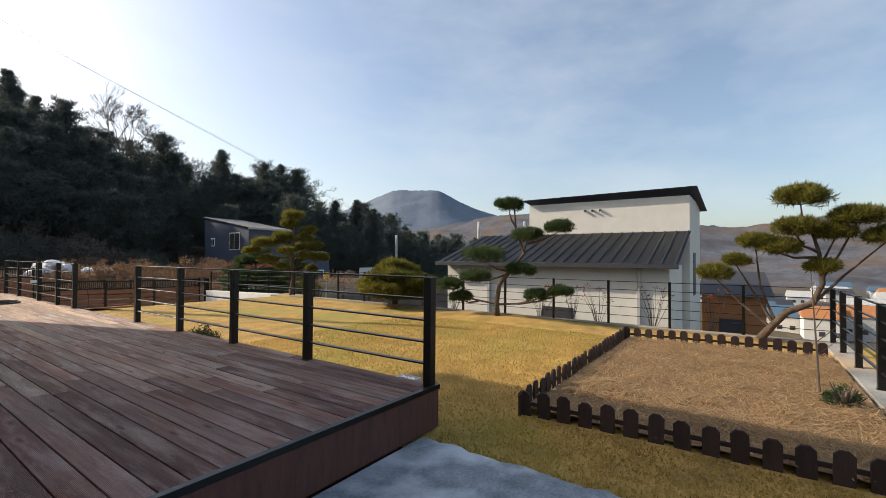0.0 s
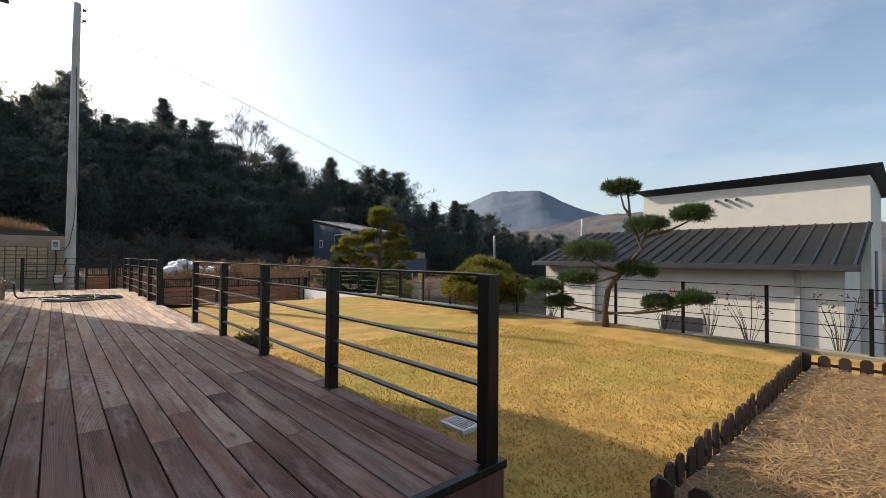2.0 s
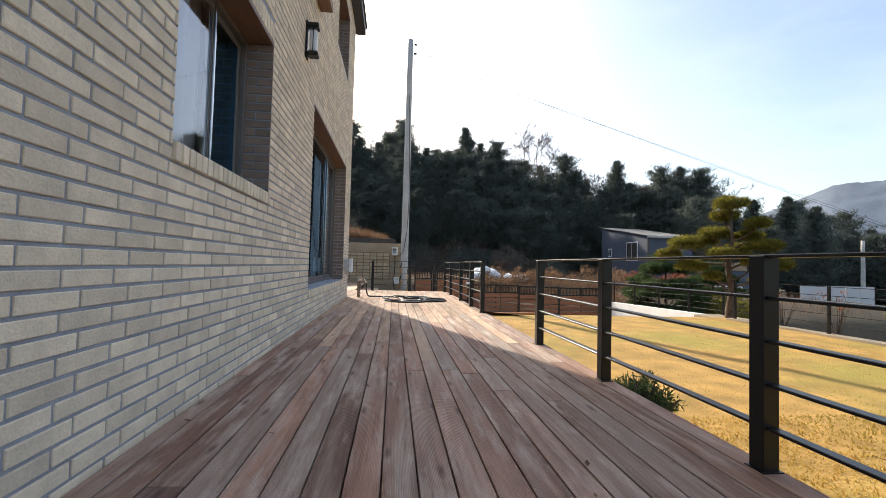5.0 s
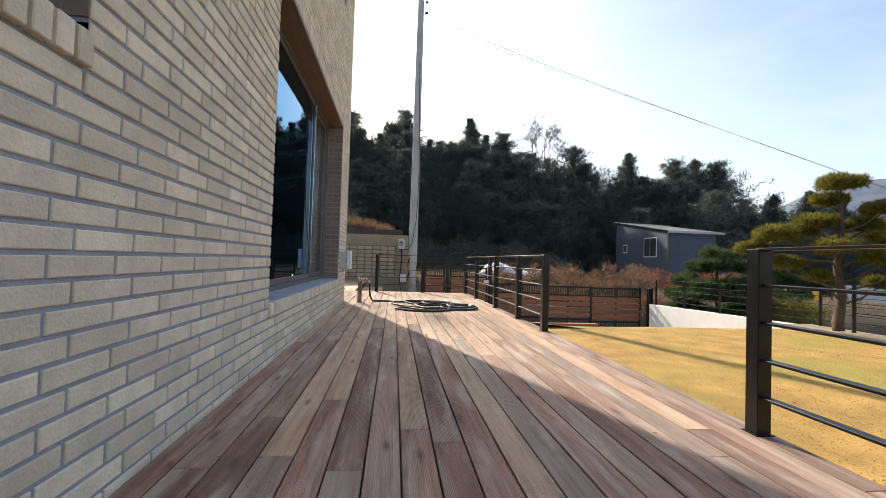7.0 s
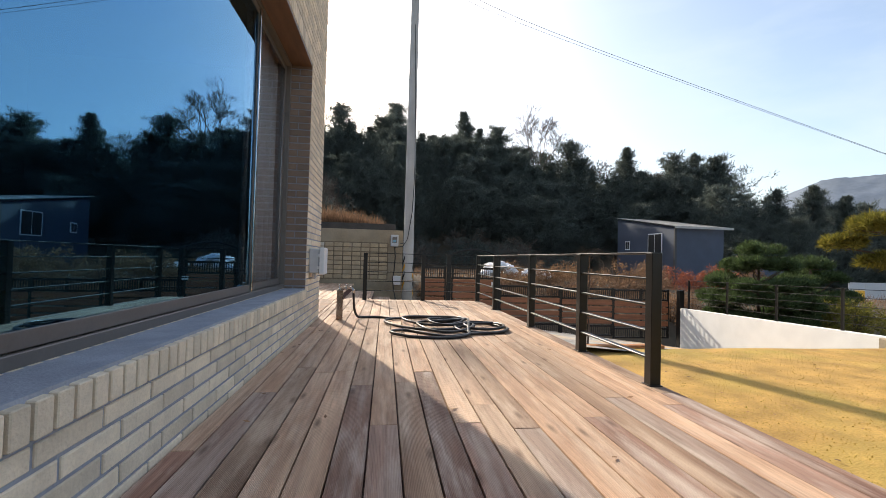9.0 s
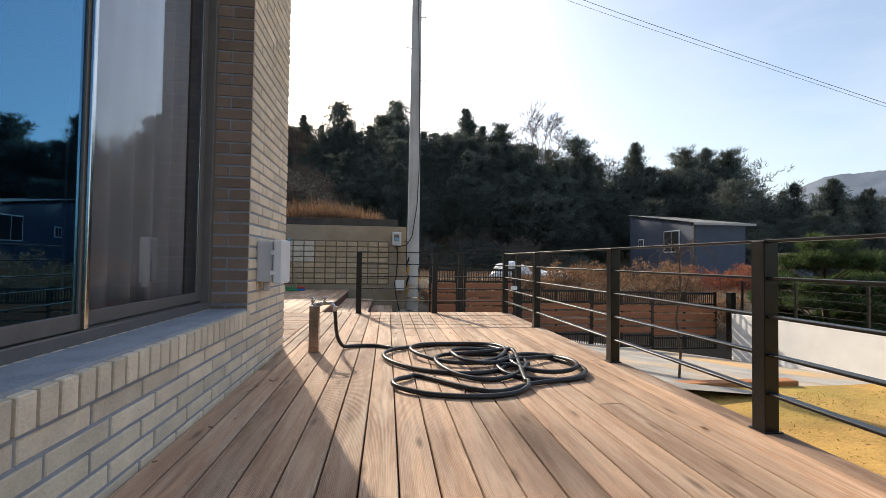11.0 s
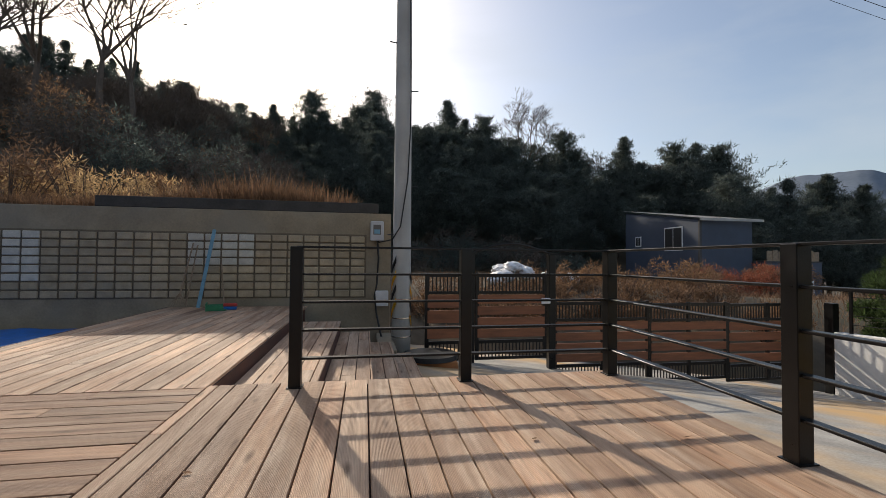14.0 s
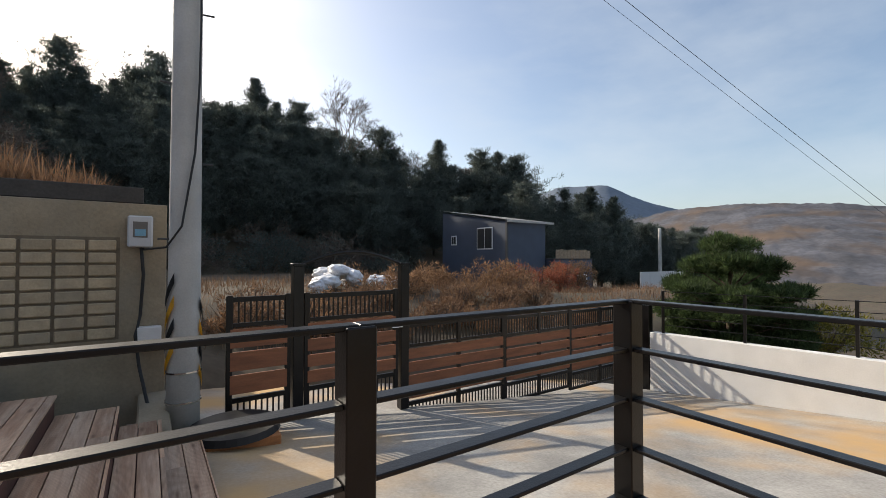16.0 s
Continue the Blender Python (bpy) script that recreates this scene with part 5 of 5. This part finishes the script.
def tuft_field(name, n, spot, label, mat, h, seed, category="grass"):
    """Dry stalks and blades over an area."""
    rng = random.Random(seed)
    V, F = [], []
    for _ in range(n):
        x, y, z, s = spot(rng)
        a = rng.uniform(0, 6.28)
        lean = rng.uniform(0.1, 0.8) * s * h
        w = 0.009 * s * (1 + h)
        k = len(V)
        tx2, ty2 = x + math.cos(a) * lean, y + math.sin(a) * lean
        V += [(x - w * math.sin(a), y + w * math.cos(a), z), (x + w * math.sin(a), y - w * math.cos(a), z), (tx2, ty2, z + s * h * rng.uniform(.5, 1.1))]
        F.append((k, k + 1, k + 2))
    ob = from_arrays(name, V, F, mat)
    return tagged(ob, label, category, kind="stuff")


def mound(r):
    x = r.uniform(-11, 0.8)
    y = WY + 0.55 + r.random() ** 1.5 * 6
    return x, y, max(ground_z(x, y), 1.9) - 0.05, r.uniform(.5, 1.1) * (0.75 + 0.75 * math.exp(-((x + 1.3) / 2.0) ** 2))


tuft_field("dry_grass", 52000, mound, "tall dry reddish grass on the bank", "mound", 0.66, 1)


def straw(r):
    x, y = r.uniform(4.15, 9.25), r.uniform(-3.4, -0.4)
    return x, y, -0.37, r.uniform(.4, 1.2)


tuft_field("straw", 3000, straw, "dry straw litter over the bed", "straw", 0.05, 2, "straw")


def lawn_blade(r):
    x, y = 2.95 + 7.95 * r.random(), -3.4 + 17.2 * r.random()
    if y > 0.1:
        x = max(x, 3.2)
    if 4.0 < x < 9.4 and y < -0.2:
        x, y = 3.2 + 0.8 * r.random(), y
    return x, y, lawn_z(x, y) - 0.005, r.uniform(.5, 1.2)


tuft_field("grass_blades", 80000, lawn_blade, "short dry golden grass blades", "lawn_blade", 0.016, 3)


def leaf_litter():
    rng = random.Random(31)
    V, F = [], []
    for i in range(420):
        if i < 340:
            x, y = rng.uniform(3.3, 10.8), rng.uniform(-3.3, 13.8)
            if 4.0 < x < 9.4 and y < -0.2:
                continue
            z = lawn_z(x, y) + 0.012
        else:
            x, y, z = rng.choice((rng.uniform(0.02, 0.35), rng.uniform(0.1, 3.1))), rng.uniform(0.3, 16.5), 0.004
        a, s = rng.uniform(0, 6.28), rng.uniform(.012, .03)
        u, v = Vector((math.cos(a), math.sin(a), rng.uniform(-.2, .3))) * s, Vector((-math.sin(a), math.cos(a), rng.uniform(-.2, .3))) * s * .55
        p = Vector((x, y, z + 0.006))
        k = len(V)
        V += [tuple(p - u), tuple(p + v), tuple(p + u * 1.1), tuple(p - v)]
        F.append((k, k + 1, k + 2, k + 3))
    tagged(from_arrays("fallen_leaves", V, F, "dry"), "small dry brown leaves scattered over lawn and deck", "leaves", kind="stuff")


leaf_litter()


def near_blade(r):
    while True:
        x, y = 2.95 + 6.5 * r.random() ** 1.3, -3.4 + 9 * r.random()
        if not (4.0 < x < 9.4 and y < -0.2) and not (x < 3.22 and y > 0.1):
            return x, y, lawn_z(x, y) - 0.004, r.uniform(.5, 1.3)


tuft_field("grass_tufts", 45000, near_blade, "longer dry grass blades beside the deck", "lawn_blade", 0.032, 13)


def lying_straw():
    rng = random.Random(41)
    V, F = [], []
    for _ in range(20000):
        x, y = rng.uniform(4.15, 9.3), rng.uniform(-3.4, -0.4)
        a, L, w = rng.gauss(0.5, 1.0), rng.uniform(.03, .12), rng.uniform(.002, .005)
        z = -0.345 + 0.03 * noise.noise(Vector((x * 2, y * 2, 4))) + rng.uniform(0, .02)
        u, v = Vector((math.cos(a), math.sin(a), rng.uniform(-.25, .25))) * L, Vector((-math.sin(a), math.cos(a), 0)) * w
        p = Vector((x, y, z))
        k = len(V)
        V += [tuple(p - u - v), tuple(p + u - v), tuple(p + u + v), tuple(p - u + v)]
        F.append((k, k + 1, k + 2, k + 3))
    tagged(from_arrays("straw_litter", V, F, "straw"), "flattened dry straw over the tilled bed", "straw", kind="stuff")


lying_straw()


def bush(name, c, r, n, mat, label, seed, blade=0.3):
    t = thing(name, label, "bush", "wild bushes")
    rng = random.Random(seed)
    bm = bmesh.new()
    for k in range(26):
        a = rng.uniform(0, 6.28)
        q = rng.uniform(.3, 1)
        tube(bm, [Vector(c) + Vector((0, 0, -r[2])), Vector(c) + Vector((math.cos(a) * r[0] * q, math.sin(a) * r[1] * q, r[2] * rng.uniform(.1, 1)))], [0.03, 0.006], 3, False)
    part("stem", bm, "twig", t)["kind"] = "stuff"
    bm = bmesh.new()
    for k in range(n):
        d = Vector((rng.gauss(0, 1), rng.gauss(0, 1), rng.gauss(0, 1))).normalized()
        q = rng.uniform(.4, 1)
        cc = Vector(c) + Vector((d.x * r[0] * q, d.y * r[1] * q, d.z * r[2] * q))
        rr = min(r) * rng.uniform(.15, .32)
        blades(bm, rng, cc, (rr, rr, rr), 34, blade * 0.6, 0.3, 0.13)
    part("foliage", bm, mat, t)
    return t


forest()
rb = random.Random(8)
for i in range(13):
    x = 9.5 + i * 1.75 + rb.uniform(-.5, .5)
    y = 33 + rb.uniform(-1.5, 3) + i * 0.35
    bush("wild_bush", (x, y, -0.3 + rb.uniform(-.1, .2)), (1.5, 1.3, rb.uniform(.9, 1.35)), 85, "dry_red" if i in (7, 8, 9) else "dry", "tangled dry brown bush beyond the gate" if i not in (7, 8, 9) else "reddish autumn bush beyond the gate", 100 + i)
for i in range(5):
    bush("wild_bush", (5.2 + i * 1.2, 29 + i * .8, -0.35), (.8, .8, .6), 30, "dry", "tangled dry brown bush beyond the gate", 140 + i, 0.22)
for i in range(22):
    x, y = 3.2 + i * 0.62 + rb.uniform(-.3, .3), 26.6 + rb.uniform(0, 4.5)
    hh = rb.uniform(.45, .85)
    bush("wild_bush", (x, y, ground_z(x, y) + hh * .55), (1.0, .9, hh), 42, "mound" if i % 3 else "dry", "tangled dry brown bush beyond the gate", 160 + i, 0.26)
bush("box_bush", (3.60, 5.5, -0.24), (.27, .36, .22), 150, "needle_green", "small round evergreen bush beside the deck", 7, 0.08)
bush("box_bush", (3.55, 11.0, -0.32), (.16, .2, .11), 30, "needle_green", "small round evergreen bush beside the deck", 8, 0.06)
bush("weed", (6.2, -3.15, -0.26), (.25, .2, .14), 30, "needle_green", "small green weed in the bed", 9, 0.07)
def round_pine(base, h, r, label, mat, seed):
    """A full, rounded pine: pads spread over a dome around a bent trunk."""
    rng = random.Random(seed)
    limbs = [((0, 0, h * .85), (0, 0, h), r * .5)]
    for ring, (f, q, n) in enumerate(((.88, .42, 5), (.72, .72, 8), (.55, .88, 10), (.40, .78, 8))):
        for k in range(n):
            a = 6.283 * (k + .5 * ring) / n + rng.uniform(-.2, .2)
            qq = q * r * rng.uniform(.85, 1.1)
            limbs.append(((0, 0, h * (f - .12)), (math.cos(a) * qq, math.sin(a) * qq, h * f + rng.uniform(-.12, .12)), r * rng.uniform(.3, .4)))
    niwaki("pine", base, [((0, 0, 0), .15), ((.1, 0, h * .3), .12), ((0, .1, h * .6), .09), ((0, 0, h), .03)], limbs, label, mat, seed, 0.16, 0.75)


round_pine((11.0, 7.6, -0.5), 1.28, 1.1, "low spreading pruned pine by the fence", "needle", 4)
round_pine((14.4, 21.4, -2.6), 3.9, 1.65, "rounded dark green pine beyond the white wall", "needle_green", 14)
round_pine((17.8, 22.6, -3.4), 4.3, 1.5, "rounded dark green pine beyond the white wall", "needle_green", 15)
bush("pine_bush", (16.5, 20.0, -0.75), (1.3, 1.3, .75), 130, "needle", "low yellowish pine beyond the white wall", 11, 0.2)

rk = random.Random(33)
for i in range(26):
    x, y = rk.uniform(-15, -5.2), rk.uniform(25.0, 33.0)
    hh = rk.uniform(.6, 1.25)
    bush("bank_bush", (x, y, max(ground_z(x, y), 1.7) + hh * .7), (hh * 1.3, hh * 1.2, hh), 60, ("dry", "mound", "straw")[i % 3], "dry orange-brown bush on the bank above the wall", 700 + i, 0.26)

ru = random.Random(21)
for i in range(40):
    b, d = ru.uniform(-10, 50), ru.uniform(42, 52)
    x, y = 1.05 + d * math.sin(radians(b)), 14.7 + d * math.cos(radians(b))
    if 25 < x < 42 and 40 < y < 60:
        continue
    hh = ru.uniform(1.3, 2.4)
    bush("undergrowth", (x, y, ground_z(x, y) + hh * .6), (hh * 1.5, hh * 1.3, hh), 60, "forest" if i % 3 else "twig", "dark tangled undergrowth at the foot of the wood", 500 + i, 0.45)


def field_spot(r):
    x, y = r.uniform(2.5, 34), 27.5 + 15 * r.random()
    return x, y, ground_z(x, y) - 0.05, r.uniform(.4, 1.4)


tuft_field("field_grass", 13000, field_spot, "dry brown weeds over the field beyond the gate", "mound", 0.5, 9)

# white bags on the field
for i in range(16):
    bx, by = 8.0 + rb.gauss(0, .8), 34 + rb.uniform(-1, 1)
    if i > 10:
        bx = 10.3 + rb.uniform(-.6, 1.0)
    bm = bmesh.new()
    bmesh.ops.create_icosphere(bm, subdivisions=4, radius=1)
    sc = (rb.uniform(.3, .5), rb.uniform(.3, .5), rb.uniform(.2, .34))
    zc = ground_z(bx, by) + 0.2 + max(0, 0.75 - 0.6 * abs(bx - 8.2)) * rb.uniform(.3, 1)
    for v in bm.verts:
        d = 1 + 0.25 * noise.noise(v.co * 2.2 + Vector((i * 5, 0, 0))) + 0.12 * noise.noise(v.co * 6 + Vector((i * 5, 3, 0)))
        v.co = Vector((bx + v.co.x * sc[0] * d, by + v.co.y * sc[1] * d, zc + v.co.z * sc[2] * d))
    tagged(obj("white_bag", bm, "bag", smooth=True), "crumpled white sack heaped on the field", "sack", "sacks")

# ---- small things by the retaining wall ----
def leaning(name, a, b, r, mat, label, category, head=None):
    t = thing(name, label, category)
    bm = bmesh.new()
    tube(bm, [a, b], r, 8)
    part("handle", bm, mat, t)
    if head:
        head(t)
    return t


bm = boxed(-0.032, -0.01, 0, 0.032, 0.01, 1.55, 0.003, pose(-2.06, 22.85, 0.01, -9, 7, 0))
tagged(obj("blue_board", bm, "blue_paint"), "faded blue board leaning on the retaining wall", "board")


def rake_head(t):
    bm = bmesh.new()
    for k in range(9):
        a = -0.4 + 0.1 * k
        tube(bm, [(-2.39, 22.88, 0.30), (-2.39 + a * 0.45, 22.80, 0.03)], [0.006, 0.006], 4)
    part("tines", bm, "old_wood", t, "splayed rake tines")


leaning("rake", (-2.39, 22.88, 0.28), (-2.28, 23.17, 1.26), 0.014, "old_wood", "worn wooden rake leaning on the retaining wall", "rake", rake_head)
leaning("spade", (-2.30, 22.9, 0.02), (-2.20, 23.17, 1.22), 0.014, "old_wood", "worn wooden handled tool leaning on the retaining wall", "garden tool")
leaning("broom", (-1.55, 22.7, 0.05), (-1.75, 23.17, 0.85), 0.012, "old_wood", "short broom leaning on the retaining wall", "broom")
M["green_plastic"] = material("green_plastic", (0.03, 0.22, 0.10), 0.5, vary=0.15, bump=0.03)
M["red_plastic"] = material("red_plastic", (0.5, 0.05, 0.04), 0.5, vary=0.15, bump=0.03)
dp = thing("dustpan", "green plastic dustpan lying on the platform", "dustpan")
bm = boxed(-0.18, -0.14, 0.0, 0.16, 0.14, 0.02, 0.004, pose(-1.60, 22.45, 0.002, 0, 0, 15))
box(bm, -0.18, -0.14, 0.02, -0.16, 0.14, 0.14, 0.004, pose(-1.60, 22.45, 0.002, 0, 0, 15))
box(bm, -0.16, -0.14, 0.02, 0.10, -0.12, 0.10, 0.004, pose(-1.60, 22.45, 0.002, 0, 0, 15))
box(bm, -0.16, 0.12, 0.02, 0.10, 0.14, 0.10, 0.004, pose(-1.60, 22.45, 0.002, 0, 0, 15))
part("pan", bm, "green_plastic", dp)
br = thing("brush", "red plastic hand brush on the platform", "brush")
part("back", boxed(-1.52, 22.52, 0.06, -1.28, 22.60, 0.12, 0.015), "red_plastic", br)
part("bristles", boxed(-1.51, 22.53, 0.002, -1.29, 22.59, 0.058, 0.005), "tarp", br, "blue bristles")
bm = bmesh.new()
n = 22
g = [[bm.verts.new((-8.2 + 5.4 * i / n, 17.8 + 5.3 * j / n, -0.385 + 0.10 * max(0, noise.noise(Vector((i * .4, j * .4, 2)))))) for j in range(n + 1)] for i in range(n + 1)]
for i in range(n):
    for j in range(n):
        bm.faces.new((g[i][j], g[i + 1][j], g[i + 1][j + 1], g[i][j + 1]))
tp = obj("tarpaulin", bm, "tarp", smooth=True)
tp.modifiers.new("thick", "SOLIDIFY").thickness = 0.004
tagged(tp, "blue plastic tarpaulin spread over the yard slab", "tarpaulin")

# young weeping tree beside the driveway
wt = thing("weeping_sapling", "thin bare weeping sapling beside the deck railing", "tree")
bm = bmesh.new()
sx, sy, sz = 4.48, 14.45, -0.45
tube(bm, [(sx, sy, sz), (sx + .02, sy, sz + .3), (sx - .02, sy + .02, sz + .7), (sx + .02, sy, sz + 1.1), (sx, sy, sz + 1.5)], [.016, .014, .012, .011, .009], 6)
part("trunk", bm, "bark", wt)
bm = bmesh.new()
rw2 = random.Random(4)
for k in range(16):
    a = rw2.uniform(0, 6.28)
    R = rw2.uniform(.12, .42)
    dz = rw2.uniform(-.12, .06)
    sz = -0.45 + dz
    tube(bm, [(sx, sy, sz + 1.48), (sx + math.cos(a) * R * .5, sy + math.sin(a) * R * .5, sz + 1.62), (sx + math.cos(a) * R, sy + math.sin(a) * R, sz + 1.5), (sx + math.cos(a) * R * 1.15, sy + math.sin(a) * R * 1.15, sz + 1.5 - rw2.uniform(.1, .7) * R)], [.005, .004, .003, .0015], 4)
part("twig_crown", bm, "twig", wt)

# shrubs along the fence
for i, y in enumerate((-1.6, -0.4, 0.9, 1.6, 2.5, 5.4, 6.6, 9.2, 10.6, 12.0)):
    rs = random.Random(50 + i)
    t = thing("fence_shrub", "sparse twiggy shrub with a few reddish leaves by the fence", "shrub", "fence shrubs")
    bm = bmesh.new()
    bl = bmesh.new()
    for k in range(14):
        a, R, hh = rs.uniform(0, 6.28), rs.uniform(.1, .45), rs.uniform(.4, .95)
        e = (11.35 + math.cos(a) * R * .6, y + math.sin(a) * R, -0.36 + hh)
        tube(bm, [(11.35, y, -0.6), ((11.35 + e[0]) / 2, (y + e[1]) / 2 - .03, -0.36 + hh * .4), e], [.008, .006, .003], 3, False)
        if rs.random() < .55:
            blades(bl, rs, e, (.07, .07, .06), 8, .06, 0, .3)
    part("stem", bm, "twig", t)
    if len(bl.verts):
        part("leaves", bl, "dry_red", t, "few reddish leaves")
sd = thing("bed_sapling", "thin bare sapling in the planting bed", "tree")
bm = bmesh.new()
tube(bm, [(6.6, -3.0, -0.4), (6.6, -2.98, .1), (6.62, -2.95, .7), (6.6, -2.93, 1.1)], [.014, .012, .008, .004], 5)
for k in range(5):
    tube(bm, [(6.6, -2.97, .1 + .16 * k), (6.6 + .1 * (-1) ** k, -2.97 - .22 + .05 * k, .3 + .16 * k)], [.006, .002], 4)
part("trunk", bm, "twig", sd)
ys_ = thing("yellow_sign", "small yellow notice board beyond the white wall", "sign")
part("board", boxed(21.6, 24.0, -0.45, 22.1, 24.05, 0.05, 0.01), "yellow", ys_)
part("stand", boxed(21.82, 24.06, -3.5, 21.88, 24.1, -0.1, 0.005), "pole", ys_)
fw = thing("sheet_fence", "pale blue-grey sheet metal fence across the slope", "fence")
for i in range(5):
    part("sheet", boxed(40.8 + i * 1.65, 40.0, -3.5, 42.4 + i * 1.65, 40.08, -0.15, 0.01), "plastic_grey", fw)

M["roof_blue"] = material("roof_blue", (0.07, 0.13, 0.19), 0.6, vary=0.2, bump=0.02)
# valley buildings
def cottage(x, y, z, w, d, h, wall, roof, label):
    c = thing("valley_house", label, "house", "valley houses")
    part("wall", boxed(x, y, z - 6, x + d, y + w, z + h), wall, c)
    bm = bmesh.new()
    vs = [bm.verts.new(p) for p in ((x - .4, y - .4, z + h), (x + d + .4, y - .4, z + h), (x + d + .4, y + w + .4, z + h), (x - .4, y + w + .4, z + h), (x + d / 2, y, z + h + d * .28), (x + d / 2, y + w, z + h + d * .28))]
    for f in ((0, 1, 4), (1, 2, 5, 4), (2, 3, 5), (3, 0, 4, 5), (0, 3, 2, 1)):
        bm.faces.new([vs[i] for i in f])
    part("roof", bm, roof, c)
    for k in range(max(1, int(w / 3))):
        part("window", boxed(x - .06, y + 1 + 3 * k, z + 1, x - .001, y + 2.3 + 3 * k, z + 2.2, 0.01), "dark_trim", c)


cottage(31, -3.2, -4.5, 3.2, 5, 3.6, "orange_wood", "dark_trim", "red-brown brick house with a dark roof")
rv = random.Random(77)
for i in range(34):
    bx, by = rv.uniform(150, 330), rv.uniform(-150, 10)
    zz = ground_z(bx, by)
    cottage(bx, by, zz, rv.uniform(7, 16), rv.uniform(7, 11), rv.uniform(3, 6), rv.choice(("stucco", "white_wall", "pole", "plastic_grey")), rv.choice(("roof_blue", "orange_wood", "metal_roof", "dark_trim", "pole", "metal_roof")), "distant valley house with a low coloured roof")

# ---- far hills ----
def ridge(name, pts, base, depth, mat, label, seed, rough):
    """A far ridge: crest points (bearing degrees, distance, elevation degrees), sloping towards the valley."""
    V, F = [], []
    cols = []
    for (b0, d0, e0), (b1, d1, e1) in zip(pts, pts[1:]):
        n = max(2, int(abs(b1 - b0) / 0.3))
        for k in range(n):
            f = k / n
            cols.append((b0 + (b1 - b0) * f, d0 + (d1 - d0) * f, e0 + (e1 - e0) * f))
    cols.append(pts[-1])
    rows = 60
    for b, d, e in cols:
        for j in range(rows):
            f = j / (rows - 1)
            dd = d - depth * f
            zt = 1.0 + d * math.tan(radians(e))
            x, y = dd * math.sin(radians(b)), dd * math.cos(radians(b))
            nn = noise.noise(Vector((x * .004, y * .004, seed))) * rough * (zt - base) * math.sin(math.pi * f) + noise.noise(Vector((x * .03, y * .03, seed))) * rough * 0.1 * (zt - base) + noise.noise(Vector((x * .13, y * .13, seed))) * 1.7
            V.append((x, y, base + (zt - base) * (1 - f) ** 1.25 + nn))
    for i in range(len(cols) - 1):
        for j in range(rows - 1):
            F.append((i * rows + j, i * rows + j + 1, (i + 1) * rows + j + 1, (i + 1) * rows + j))
    ob = from_arrays(name, V, F, mat)
    for p in ob.data.polygons:
        p.use_smooth = True
    return tagged(ob, label, "hills", kind="structure")


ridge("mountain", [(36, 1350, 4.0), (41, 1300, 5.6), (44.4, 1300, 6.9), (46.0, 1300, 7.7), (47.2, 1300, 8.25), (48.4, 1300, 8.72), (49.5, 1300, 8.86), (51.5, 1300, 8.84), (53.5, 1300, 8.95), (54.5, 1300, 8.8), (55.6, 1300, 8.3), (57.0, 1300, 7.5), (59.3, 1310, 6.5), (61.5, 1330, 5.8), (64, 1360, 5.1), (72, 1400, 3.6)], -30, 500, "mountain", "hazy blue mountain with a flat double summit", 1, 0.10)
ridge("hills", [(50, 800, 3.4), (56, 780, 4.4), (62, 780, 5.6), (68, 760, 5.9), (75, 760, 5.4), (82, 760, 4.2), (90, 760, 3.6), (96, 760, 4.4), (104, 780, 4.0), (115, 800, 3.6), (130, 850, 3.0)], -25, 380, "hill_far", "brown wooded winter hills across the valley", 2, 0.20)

add_bricks()
